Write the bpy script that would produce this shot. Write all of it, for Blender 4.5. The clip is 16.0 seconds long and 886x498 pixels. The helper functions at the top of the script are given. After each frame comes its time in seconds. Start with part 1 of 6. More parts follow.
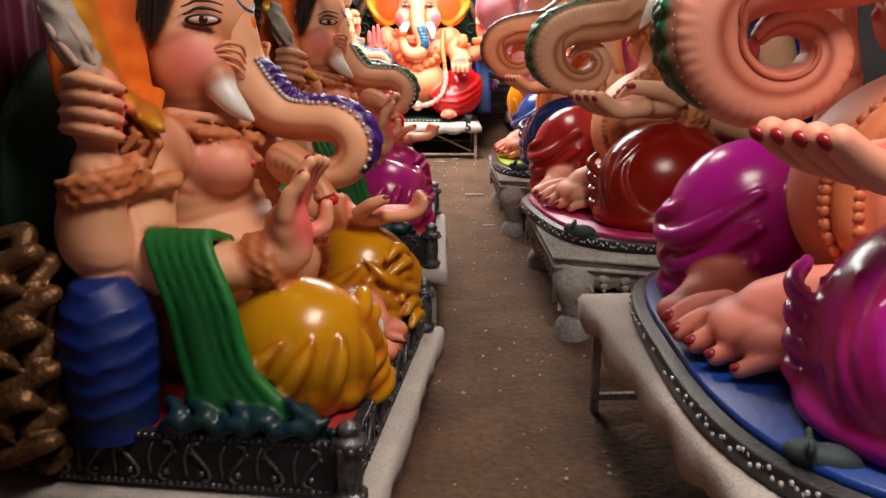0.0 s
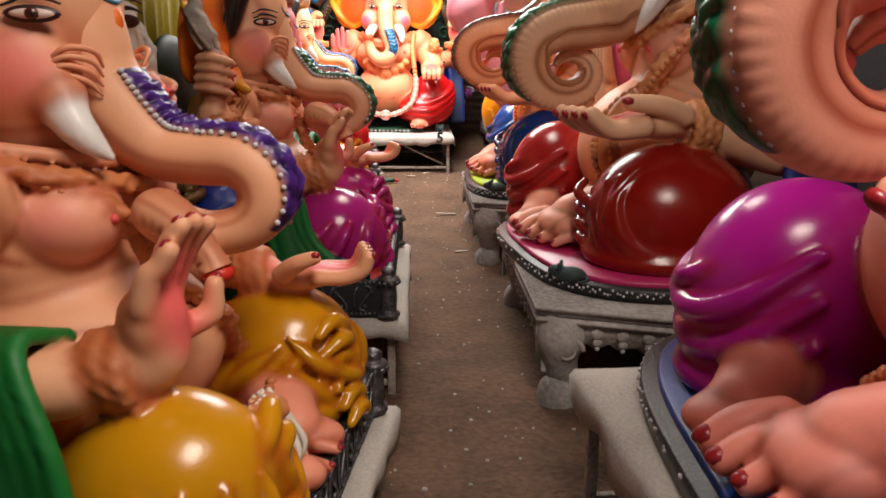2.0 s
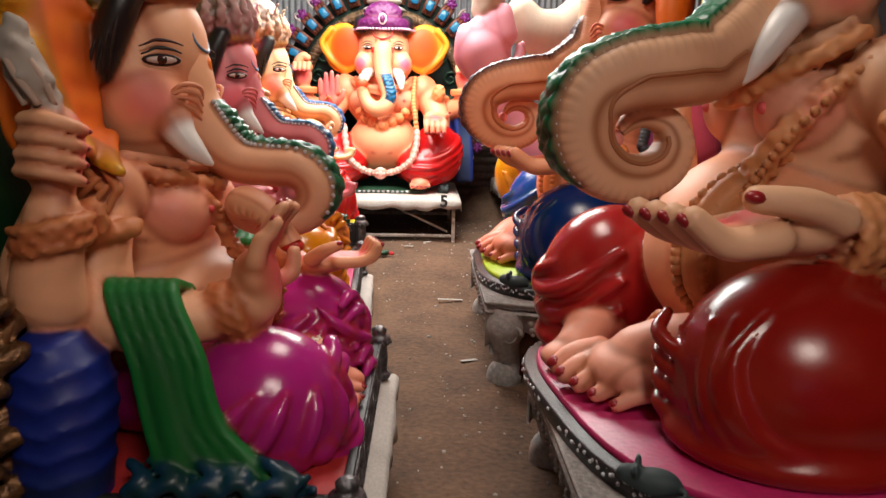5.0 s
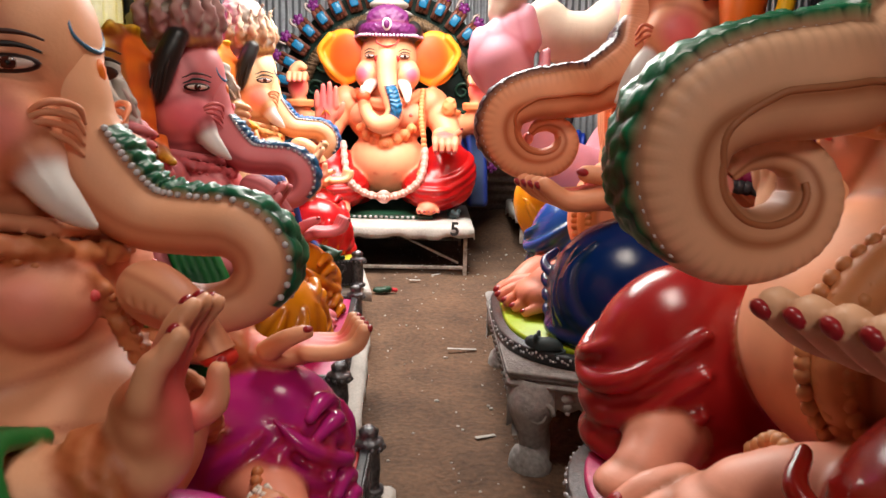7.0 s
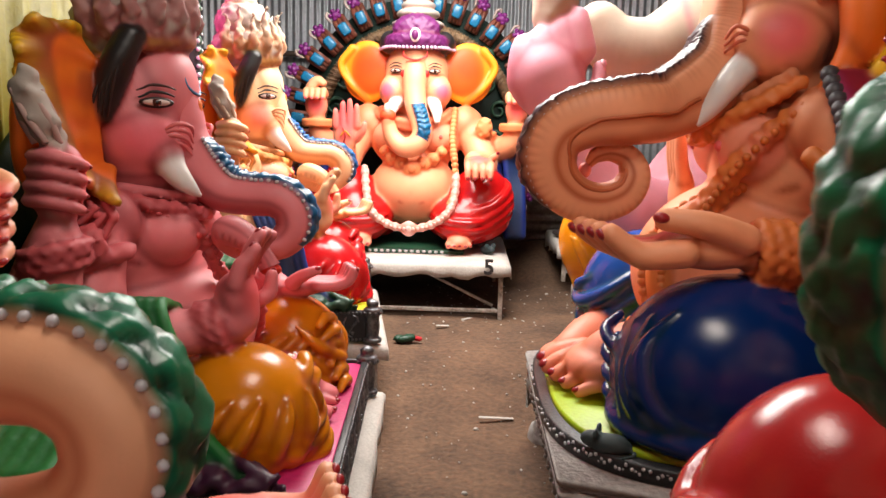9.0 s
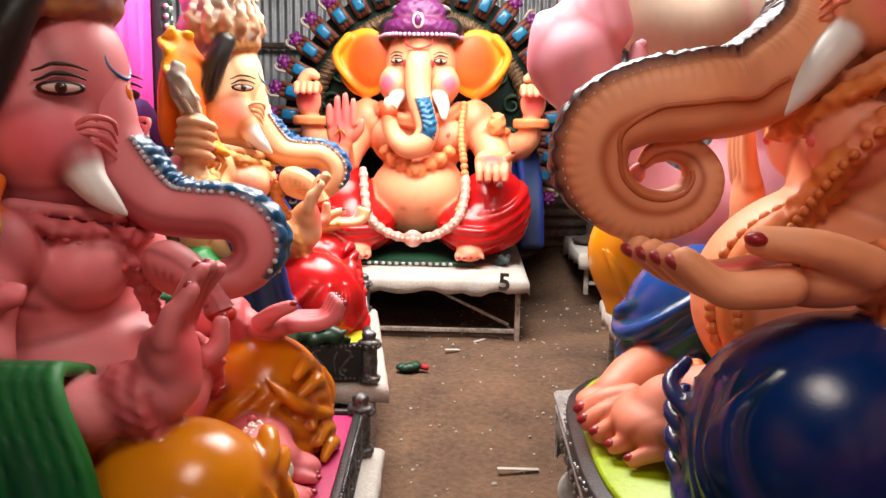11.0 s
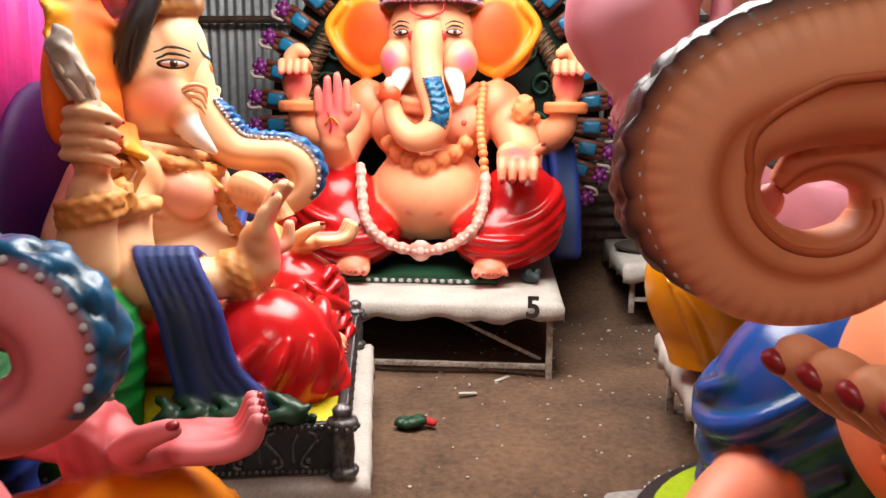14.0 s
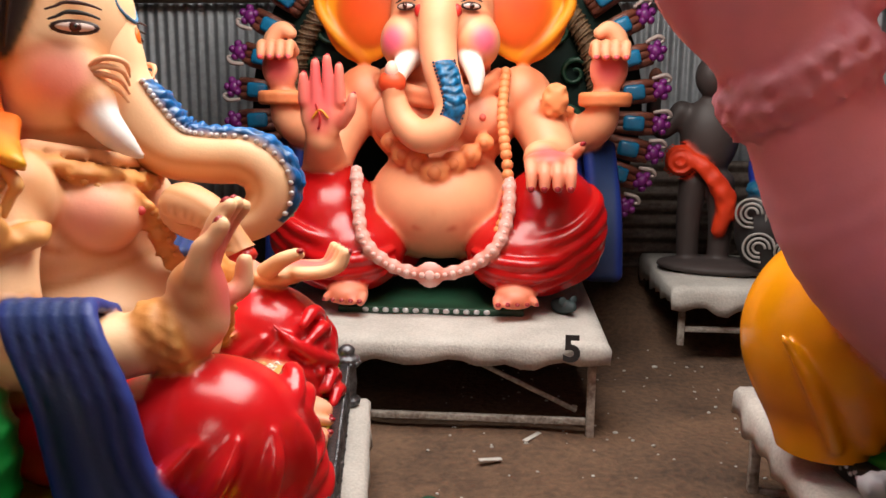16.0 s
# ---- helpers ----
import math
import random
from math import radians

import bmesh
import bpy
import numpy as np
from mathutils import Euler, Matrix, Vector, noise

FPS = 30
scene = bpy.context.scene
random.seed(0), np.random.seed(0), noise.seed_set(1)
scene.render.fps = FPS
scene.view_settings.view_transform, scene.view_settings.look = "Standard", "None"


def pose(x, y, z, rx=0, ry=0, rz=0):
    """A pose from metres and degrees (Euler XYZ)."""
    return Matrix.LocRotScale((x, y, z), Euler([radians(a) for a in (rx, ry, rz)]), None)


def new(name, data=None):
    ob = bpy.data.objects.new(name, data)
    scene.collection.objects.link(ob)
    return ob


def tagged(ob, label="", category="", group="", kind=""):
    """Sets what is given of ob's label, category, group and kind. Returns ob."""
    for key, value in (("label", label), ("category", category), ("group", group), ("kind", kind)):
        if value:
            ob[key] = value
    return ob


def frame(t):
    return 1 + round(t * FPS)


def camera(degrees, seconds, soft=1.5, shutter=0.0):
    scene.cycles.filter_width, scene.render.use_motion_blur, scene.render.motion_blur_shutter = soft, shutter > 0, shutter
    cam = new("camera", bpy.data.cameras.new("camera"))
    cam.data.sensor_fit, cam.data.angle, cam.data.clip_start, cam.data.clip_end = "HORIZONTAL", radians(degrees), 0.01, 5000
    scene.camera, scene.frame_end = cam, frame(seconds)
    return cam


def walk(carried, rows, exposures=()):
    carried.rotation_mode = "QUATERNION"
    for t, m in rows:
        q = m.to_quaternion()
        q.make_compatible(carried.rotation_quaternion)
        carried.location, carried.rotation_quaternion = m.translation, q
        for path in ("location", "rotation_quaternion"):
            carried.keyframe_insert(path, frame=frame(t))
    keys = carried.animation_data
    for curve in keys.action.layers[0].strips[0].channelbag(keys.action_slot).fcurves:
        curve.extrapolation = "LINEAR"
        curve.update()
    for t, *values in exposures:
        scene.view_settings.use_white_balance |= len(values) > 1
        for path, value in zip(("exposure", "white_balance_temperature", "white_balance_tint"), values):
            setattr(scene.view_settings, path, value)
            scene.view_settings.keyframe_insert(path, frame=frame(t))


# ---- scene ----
cam = camera(58.4, 16.0, shutter=0.5)
METRES, EYE, TILT, LEAN, TURN = 6.9, 1.56, -14.0, 0.0, 0.0
ROWS = [
    (0.0, 0.0, 0.0, 0.0, 0.0, 0.0, 0.0),
    (0.5, -0.0019, 0.0261, 0.0091, -0.76, 0.2, -0.01),
    (1.0, -0.0, 0.0479, 0.0149, -1.27, 0.24, 0.07),
    (1.5, 0.0045, 0.0785, 0.0197, -1.66, 0.24, 0.14),
    (2.0, 0.0113, 0.1106, 0.0296, -1.69, 0.27, 0.1),
    (2.5, 0.0138, 0.1396, 0.0414, -1.6, 0.31, -0.36),
    (3.0, 0.0147, 0.173, 0.0476, -1.55, 0.35, -0.58),
    (3.5, 0.0128, 0.2178, 0.0615, -1.52, 1.13, -0.76),
    (4.0, 0.0141, 0.2489, 0.0723, -1.53, 1.68, -0.75),
    (4.5, 0.0184, 0.2879, 0.0806, -1.48, 2.66, -0.7),
    (7.0, 0.0199, 0.4554, 0.1274, -0.74, 4.15, -0.99),
    (7.5, 0.0235, 0.4911, 0.1373, -0.42, 4.44, -0.95),
    (8.0, 0.0267, 0.5181, 0.149, 0.39, 5.0, -1.04),
    (8.5, 0.0257, 0.5484, 0.1552, 1.17, 5.32, -1.25),
    (9.0, 0.0211, 0.5783, 0.1606, 1.55, 5.46, -1.94),
    (9.5, 0.018, 0.6075, 0.1695, 1.78, 5.45, -2.09),
    (12.0, 0.0131, 0.7301, 0.1929, 2.23, 5.33, -1.12),
    (12.5, 0.0114, 0.755, 0.2018, 2.29, 5.18, -1.11),
    (13.0, 0.0158, 0.781, 0.2076, 2.54, 5.14, -1.15),
    (13.5, 0.0209, 0.8098, 0.2174, 3.56, 4.68, -1.3),
    (14.0, 0.0207, 0.8342, 0.2252, 4.14, 4.15, -1.45),
    (14.5, 0.0143, 0.868, 0.2321, 4.22, 4.13, -1.64),
    (15.0, 0.0085, 0.8972, 0.2411, 4.29, 4.09, -1.6),
    (15.5, 0.0036, 0.9285, 0.247, 4.33, 4.02, -1.57),
    (16.0, 0.0032, 0.96, 0.2521, 4.38, 4.0, -1.55),
]
EXPOSURES = [(0.0, 0.74), (4.5, 0.7), (9.0, 0.68), (12.5, 0.6), (14.5, 0.22), (16.0, -0.15)]
walk(cam, [(t, pose(0, 0, EYE, TILT, LEAN, TURN) @ pose(METRES * x, METRES * y, METRES * z, 90 + pitch, roll, yaw)) for t, x, y, z, yaw, pitch, roll in ROWS], EXPOSURES)

# ---- light ----
world = bpy.data.worlds.new("world")
scene.world = world
world.use_nodes = True
wn = world.node_tree
sky = wn.nodes.new("ShaderNodeTexSky")
sky.sky_type, sky.sun_disc = "NISHITA", False
sky.sun_elevation, sky.sun_rotation = radians(55), radians(60)
wn.links.new(sky.outputs[0], wn.nodes["Background"].inputs[0])
wn.nodes["Background"].inputs[1].default_value = 0.12
scene.view_settings.exposure = 0.0


def panel_lamp(x, y, z, sx, sy, watts, colour):
    """An added area lamp, sized and coloured like daylight from an opening."""
    la = bpy.data.lights.new("daylight_panel", "AREA")
    la.shape, la.size, la.size_y, la.energy, la.color = "RECTANGLE", sx, sy, watts, colour
    ob = new("daylight_panel", la)
    ob.matrix_world = pose(x, y, z)
    return ob


# the far gap lights the far end; the two nearer are added fill
GAPS = [(-0.1, 9.4, 2.2, 2.2), (0.8, 1.2, 0.9, 1.5), (0.3, 5.5, 0.7, 1.2)]
panel_lamp(-0.1, 9.4, 3.58, 2.1, 2.1, 190, (1.0, 0.95, 0.88))
# near and middle fill lamps, added to brighten the rows; no openings seen there
panel_lamp(0.8, 1.2, 3.58, 0.8, 1.4, 60, (1.0, 0.86, 0.74))
panel_lamp(0.3, 5.5, 3.58, 0.6, 1.1, 24, (1.0, 0.88, 0.77))
# unseen fill lamp added behind the start to light the near idols
back_fill = panel_lamp(0.2, -2.5, 1.7, 1.6, 1.8, 5, (1.0, 0.86, 0.74))
back_fill.matrix_world = pose(0.2, -2.5, 1.7, 90, 0, 180)


# ---- materials ----
def rgb(r, g, b):
    """Linear colour from 0-255 display values."""
    return tuple(((c / 255) / 12.92 if c <= 10 else ((c / 255 + 0.055) / 1.055) ** 2.4) for c in (r, g, b))


def material(name, colour, rough=0.6, metal=0.0, vary=0.25, scale=6.0, fine=60.0, bump=0.15, dark=None, coat=0.0):
    """A surface with stains at one scale, grain at another and fine relief."""
    m = bpy.data.materials.new(name)
    m.use_nodes = True
    n, l = m.node_tree.nodes, m.node_tree.links
    b = n["Principled BSDF"]
    co = n.new("ShaderNodeTexCoord")
    big, small = n.new("ShaderNodeTexNoise"), n.new("ShaderNodeTexNoise")
    for tex, s in ((big, scale), (small, fine)):
        tex.inputs["Scale"].default_value, tex.inputs["Detail"].default_value = s, 6.0
        l.new(co.outputs["Object"], tex.inputs["Vector"])
    ramp = n.new("ShaderNodeValToRGB")
    ramp.color_ramp.elements[0].position, ramp.color_ramp.elements[1].position = 0.33, 0.67
    ramp.color_ramp.elements[0].color = (*(dark or [c * (1 - vary) for c in colour]), 1)
    ramp.color_ramp.elements[1].color = (*colour, 1)
    add = n.new("ShaderNodeMath")
    add.operation = "MULTIPLY_ADD"
    add.inputs[1].default_value, add.inputs[2].default_value = 0.45, 0.28
    l.new(small.outputs[0], add.inputs[0])
    mixf = n.new("ShaderNodeMath")
    mixf.operation = "MULTIPLY_ADD"
    mixf.inputs[1].default_value = 0.55
    l.new(big.outputs[0], mixf.inputs[0])
    l.new(add.outputs[0], mixf.inputs[2])
    sub = n.new("ShaderNodeMath")
    sub.operation = "SUBTRACT"
    sub.inputs[1].default_value = 0.28
    l.new(mixf.outputs[0], sub.inputs[0])
    l.new(sub.outputs[0], ramp.inputs[0])
    l.new(ramp.outputs[0], b.inputs["Base Color"])
    b.inputs["Roughness"].default_value, b.inputs["Metallic"].default_value = rough, metal
    b.inputs["Coat Weight"].default_value = coat
    bp = n.new("ShaderNodeBump")
    bp.inputs["Strength"].default_value, bp.inputs["Distance"].default_value = bump, 0.02
    l.new(small.outputs[0], bp.inputs["Height"])
    l.new(bp.outputs[0], b.inputs["Normal"])
    return m


def paint_material():
    """Airbrushed enamel on plaster: its colours and gloss are the paint attribute of each idol."""
    m = bpy.data.materials.new("idol_paint")
    m.use_nodes = True
    n, l = m.node_tree.nodes, m.node_tree.links
    b = n["Principled BSDF"]
    at = n.new("ShaderNodeAttribute")
    at.attribute_name = "paint"
    co = n.new("ShaderNodeTexCoord")
    big, small = n.new("ShaderNodeTexNoise"), n.new("ShaderNodeTexNoise")
    for tex, s in ((big, 7.0), (small, 140.0)):
        tex.inputs["Scale"].default_value, tex.inputs["Detail"].default_value = s, 5.0
        l.new(co.outputs["Object"], tex.inputs["Vector"])
    val = n.new("ShaderNodeMath")
    val.operation = "MULTIPLY_ADD"
    val.inputs[1].default_value, val.inputs[2].default_value = 0.36, 0.82
    l.new(big.outputs[0], val.inputs[0])
    hsv = n.new("ShaderNodeHueSaturation")
    l.new(val.outputs[0], hsv.inputs["Value"])
    l.new(at.outputs["Color"], hsv.inputs["Color"])
    l.new(hsv.outputs[0], b.inputs["Base Color"])
    ro = n.new("ShaderNodeMath")
    ro.operation = "MULTIPLY_ADD"
    ro.inputs[1].default_value = 0.12
    l.new(big.outputs[0], ro.inputs[0])
    l.new(at.outputs["Alpha"], ro.inputs[2])
    l.new(ro.outputs[0], b.inputs["Roughness"])
    bp = n.new("ShaderNodeBump")
    bp.inputs["Strength"].default_value, bp.inputs["Distance"].default_value = 0.06, 0.01
    l.new(small.outputs[0], bp.inputs["Height"])
    l.new(bp.outputs[0], b.inputs["Normal"])
    return m


PAINT = paint_material()
EARTH = material("trodden_earth", (0.19, 0.105, 0.06), 0.95, scale=2.6, fine=30, bump=1.0, dark=(0.06, 0.034, 0.022))
CLOTH = material("whitewashed_sacking", (0.60, 0.56, 0.51), 0.9, scale=3.5, fine=90, bump=0.22, dark=(0.36, 0.33, 0.30))
PLASTER = material("grey_plaster", (0.50, 0.475, 0.45), 0.85, scale=4, fine=40, bump=0.35, dark=(0.20, 0.19, 0.18))
RUSTY = material("rusty_steel", (0.16, 0.10, 0.07), 0.7, 0.4, scale=9, fine=70, bump=0.3, dark=(0.05, 0.035, 0.03))
SPLASHED = material("lime_splashed_iron", (0.55, 0.50, 0.44), 0.8, scale=12, fine=60, bump=0.4, dark=(0.14, 0.10, 0.08))
TIN = material("galvanised_sheet", (0.44, 0.46, 0.48), 0.4, 0.35, scale=2.5, fine=25, bump=0.1, dark=(0.27, 0.28, 0.30))
OLDTIN = material("brown_weathered_sheet", (0.25, 0.20, 0.17), 0.6, 0.35, scale=3, fine=30, bump=0.2, dark=(0.10, 0.07, 0.055))
SILVER = material("antique_silver_paint", (0.24, 0.24, 0.25), 0.35, 0.7, scale=18, fine=70, bump=0.3, dark=(0.03, 0.03, 0.035))
BLACKED = material("black_enamel", (0.025, 0.027, 0.03), 0.4, 0.2, scale=15, fine=80, bump=0.2)
PEARL = material("pearl_beads", (0.62, 0.62, 0.64), 0.25, 0.2, scale=30, fine=80, bump=0.05)
BRONZE = material("bronze_paint", (0.30, 0.15, 0.06), 0.35, 0.6, scale=14, fine=60, bump=0.4, dark=(0.06, 0.03, 0.015))
DARKWALL = material("dark_sheeting", (0.045, 0.04, 0.042), 0.85, scale=2, fine=30, bump=0.3)
FOLIAGE = material("dark_green_enamel", (0.012, 0.06, 0.03), 0.45, scale=9, fine=50, bump=0.2)


def flat_paint(name, colour, rough=0.45):
    return material(name, colour, rough, vary=0.3, scale=5, fine=50, bump=0.12)


# ---- building helpers ----
def part(name, bm, mat, parent=None, label="", smooth=True):
    """Links a bmesh as one mesh object, under a thing or a part."""
    me = bpy.data.meshes.new(name)
    bm.normal_update()
    bm.to_mesh(me)
    bm.free()
    if smooth:
        me.shade_smooth()
    me.materials.append(mat)
    ob = new(name, me)
    if parent is not None:
        ob.parent = parent
    if label:
        tagged(ob, label)
    return ob


def block(bm, lo, hi, bevel=0.0):
    """A box between two corners, with rounded edges."""
    m = Matrix.LocRotScale([(a + b) / 2 for a, b in zip(lo, hi)], None, [abs(b - a) for a, b in zip(lo, hi)])
    geo = bmesh.ops.create_cube(bm, size=1.0, matrix=m)
    if bevel:
        edges = list({e for v in geo["verts"] for e in v.link_edges})
        bmesh.ops.bevel(bm, geom=edges, offset=bevel, segments=2, profile=0.5, affect="EDGES", clamp_overlap=True)
    return bm


def spline(pts, n=8):
    """Points of any width on a smooth curve through pts."""
    p = np.array(pts, float)
    q = np.vstack([2 * p[0] - p[1], p, 2 * p[-1] - p[-2]])
    out = []
    for i in range(1, len(q) - 2):
        for t in np.linspace(0, 1, n, endpoint=False):
            a, b, c, d = q[i - 1], q[i], q[i + 1], q[i + 2]
            out.append(0.5 * (2 * b + (c - a) * t + (2 * a - 5 * b + 4 * c - d) * t * t + (3 * b - a - 3 * c + d) * t ** 3))
    out.append(q[-2])
    return np.array(out)


def sweep(pts, sides=8, n=6, start=None, axle=None):
    """Verts and faces of a round tube through points (x, y, z, radius)."""
    p = spline(pts, n) if n else np.array(pts, float)
    tan = np.gradient(p[:, :3], axis=0)
    tan /= np.linalg.norm(tan, axis=1)[:, None] + 1e-9
    ref = np.array(start if start is not None else ((0, 0, 1) if abs(tan[0][2]) < 0.9 else (1, 0, 0)), float)
    verts, norms = [], []
    for i in range(len(p)):
        ref = np.cross(tan[i], axle) if axle is not None else ref - tan[i] * ref.dot(tan[i])
        ref /= np.linalg.norm(ref) + 1e-9
        side = np.cross(tan[i], ref)
        norms.append((ref, side))
        for k in range(sides):
            a = 2 * math.pi * k / sides
            verts.append(p[i, :3] + p[i, 3] * (math.cos(a) * ref + math.sin(a) * side))
    faces = [(i * sides + k, i * sides + (k + 1) % sides, (i + 1) * sides + (k + 1) % sides, (i + 1) * sides + k) for i in range(len(p) - 1) for k in range(sides)]
    faces.append(tuple(range(sides - 1, -1, -1)))
    faces.append(tuple((len(p) - 1) * sides + k for k in range(sides)))
    return np.array(verts), faces, p, norms


def rod(bm, pts, sides=8, n=6):
    v, f, _, _ = sweep(pts, sides, n)
    made = [bm.verts.new(x) for x in v]
    for q in f:
        bm.faces.new([made[i] for i in q])
    return bm


def ball(bm, c, r, u=8, v=6):
    """A small ellipsoid."""
    r = r if isinstance(r, tuple) else (r, r, r)
    top, low = bm.verts.new((c[0], c[1], c[2] + r[2])), bm.verts.new((c[0], c[1], c[2] - r[2]))
    rings = []
    for i in range(1, v):
        b = math.pi * i / v
        rings.append([bm.verts.new((c[0] + r[0] * math.sin(b) * math.cos(2 * math.pi * j / u), c[1] + r[1] * math.sin(b) * math.sin(2 * math.pi * j / u), c[2] + r[2] * math.cos(b))) for j in range(u)])
    for j in range(u):
        k = (j + 1) % u
        bm.faces.new((top, rings[0][j], rings[0][k]))
        bm.faces.new((low, rings[-1][k], rings[-1][j]))
        for p, q in zip(rings, rings[1:]):
            bm.faces.new((p[j], q[j], q[k], p[k]))
    return bm


class Clay:
    """A soft solid on a grid: shapes are pressed together, each with its own paint, and then skinned."""

    def __init__(self, lo, hi, h):
        self.lo, self.h = np.array(lo, np.float32), h
        n = np.ceil((np.array(hi) - self.lo) / h).astype(int) + 1
        self.D = np.full(n, 1.0, np.float32)
        self.P = np.zeros((*n, 4), np.float32)
        self.V, self.F, self.C, self.count = [], [], [], 0
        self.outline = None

    def window(self, lo, hi):
        a = np.maximum(np.floor((np.array(lo) - self.lo) / self.h).astype(int), 0)
        b = np.minimum(np.ceil((np.array(hi) - self.lo) / self.h).astype(int) + 1, self.D.shape)
        b = np.maximum(b, a + 1)
        ax = [self.lo[i] + self.h * np.arange(a[i], b[i], dtype=np.float32) for i in range(3)]
        return tuple(slice(i, j) for i, j in zip(a, b)), ax[0][:, None, None], ax[1][None, :, None], ax[2][None, None, :]

    def press(self, win, d, colour, rough, k):
        D = self.D[win]
        h = np.clip(0.5 + 0.5 * (D - d) / k, 0, 1)
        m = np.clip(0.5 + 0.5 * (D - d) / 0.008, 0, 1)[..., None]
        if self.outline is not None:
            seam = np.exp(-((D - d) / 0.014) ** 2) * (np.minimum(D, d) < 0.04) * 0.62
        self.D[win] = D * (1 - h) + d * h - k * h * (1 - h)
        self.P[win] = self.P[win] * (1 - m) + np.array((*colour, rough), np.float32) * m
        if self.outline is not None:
            # airbrushed contour, and crease shade painted in wherever two pieces meet
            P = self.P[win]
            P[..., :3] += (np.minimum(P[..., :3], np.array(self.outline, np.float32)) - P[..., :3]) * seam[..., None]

    def lump(self, c, r, colour, rough=0.45, k=0.03, turn=(0, 0, 0), ripple=None):
        """An ellipsoid, turned by degrees about its centre; ripple adds folds."""
        reach = max(r) + k + 0.04
        win, X, Y, Z = self.window([q - reach for q in c], [q + reach for q in c])
        R = np.array(Euler([radians(a) for a in turn]).to_matrix(), np.float32)
        x, y, z = X - c[0], Y - c[1], Z - c[2]
        a, b, g = (R[0][i] * x + R[1][i] * y + R[2][i] * z for i in range(3))
        k0 = np.sqrt((a / r[0]) ** 2 + (b / r[1]) ** 2 + (g / r[2]) ** 2)
        k1 = np.sqrt((a / r[0] ** 2) ** 2 + (b / r[1] ** 2) ** 2 + (g / r[2] ** 2) ** 2) + 1e-6
        d = k0 * (k0 - 1) / k1
        if ripple:
            d = d + ripple(a, b, g)
        self.press(win, d, colour, rough, k)

    def roll(self, pts, colour, rough=0.45, k=0.02, n=5, ripple=None):
        """A limb through points (x, y, z, radius)."""
        p = spline(pts, n) if n else np.array(pts, float)
        reach = p[:, 3].max() + k + 0.04
        win, X, Y, Z = self.window(p[:, :3].min(0) - reach, p[:, :3].max(0) + reach)
        d = np.full(self.D[win].shape, 9.0, np.float32)
        for s, e in zip(p[:-1], p[1:]):
            v = e[:3] - s[:3]
            t = np.clip(((X - s[0]) * v[0] + (Y - s[1]) * v[1] + (Z - s[2]) * v[2]) / (v.dot(v) + 1e-9), 0, 1)
            q = np.sqrt((X - s[0] - t * v[0]) ** 2 + (Y - s[1] - t * v[1]) ** 2 + (Z - s[2] - t * v[2]) ** 2) - (s[3] + t * (e[3] - s[3]))
            d = np.minimum(d, q.astype(np.float32))
        if ripple:
            d = d + ripple(X, Y, Z)
        self.press(win, d, colour, rough, k)

    def stroke(self, pts, r, colour, amount=1.0, n=5, rough=None):
        """A brush stroke of the airbrush along points."""
        p = spline(pts, n) if len(pts) > 1 else np.array([pts[0], pts[0]], float)
        win, X, Y, Z = self.window(p.min(0) - r, p.max(0) + r)
        d = np.full(self.D[win].shape, 9.0, np.float32)
        for s, e in zip(p[:-1], p[1:]):
            v = e - s
            t = np.clip(((X - s[0]) * v[0] + (Y - s[1]) * v[1] + (Z - s[2]) * v[2]) / (v.dot(v) + 1e-9), 0, 1)
            d = np.minimum(d, np.sqrt((X - s[0] - t * v[0]) ** 2 + (Y - s[1] - t * v[1]) ** 2 + (Z - s[2] - t * v[2]) ** 2).astype(np.float32))
        m = (np.clip((r - d) / (0.6 * r), 0, 1) * amount)[..., None]
        P = self.P[win]
        P[..., :3] = P[..., :3] * (1 - m) + np.array(colour, np.float32) * m

    def attach(self, verts, faces, colour):
        """Fine relief set on the skin: its own verts, with one colour or a colour for each."""
        verts = np.asarray(verts, float)
        col = np.asarray(colour, float)
        if col.ndim == 1:
            col = np.tile(col, (len(verts), 1))
        self.V.append(verts)
        self.C.append(col)
        self.F += [tuple(i + self.count for i in f) for f in faces]
        self.count += len(verts)

    def bead(self, c, r, colour, rough=0.3, u=7, v=5, turn=None):
        r = np.array(r if isinstance(r, tuple) else (r, r, r), float)
        a, b = np.meshgrid(np.linspace(0, 2 * math.pi, u, endpoint=False), np.linspace(0, math.pi, v + 1))
        x = np.stack([np.sin(b) * np.cos(a), np.sin(b) * np.sin(a), np.cos(b)], -1).reshape(-1, 3) * r
        if turn is not None:
            x = x @ np.array(Euler([radians(q) for q in turn]).to_matrix()).T
        f = [(i * u + j, (i + 1) * u + j, (i + 1) * u + (j + 1) % u, i * u + (j + 1) % u) for i in range(v) for j in range(u)]
        self.attach(x + np.array(c), f, (*colour, rough))

    def ridges(self, c, r, lines, rad, colour, rough, k=0.018):
        """Folds that lie on an ellipsoid: lines of (azimuth, elevation) in degrees."""
        for line in lines:
            pts = []
            for i, (az, el) in enumerate(line):
                a, e = radians(az), radians(el)
                t = rad * (0.15 if i == 0 else 0.5 if i == len(line) - 1 else 1.0)
                pts.append((c[0] + r[0] * math.cos(e) * math.cos(a), c[1] + r[1] * math.cos(e) * math.sin(a), max(c[2] + r[2] * math.sin(e), 0.0), t))
            self.roll(pts, colour, rough, k, 5)

    def cord(self, pts, colour, rough=0.45, sides=6, n=6):
        v, f, _, _ = sweep(pts, sides, n)
        self.attach(v, f, (*colour, rough))

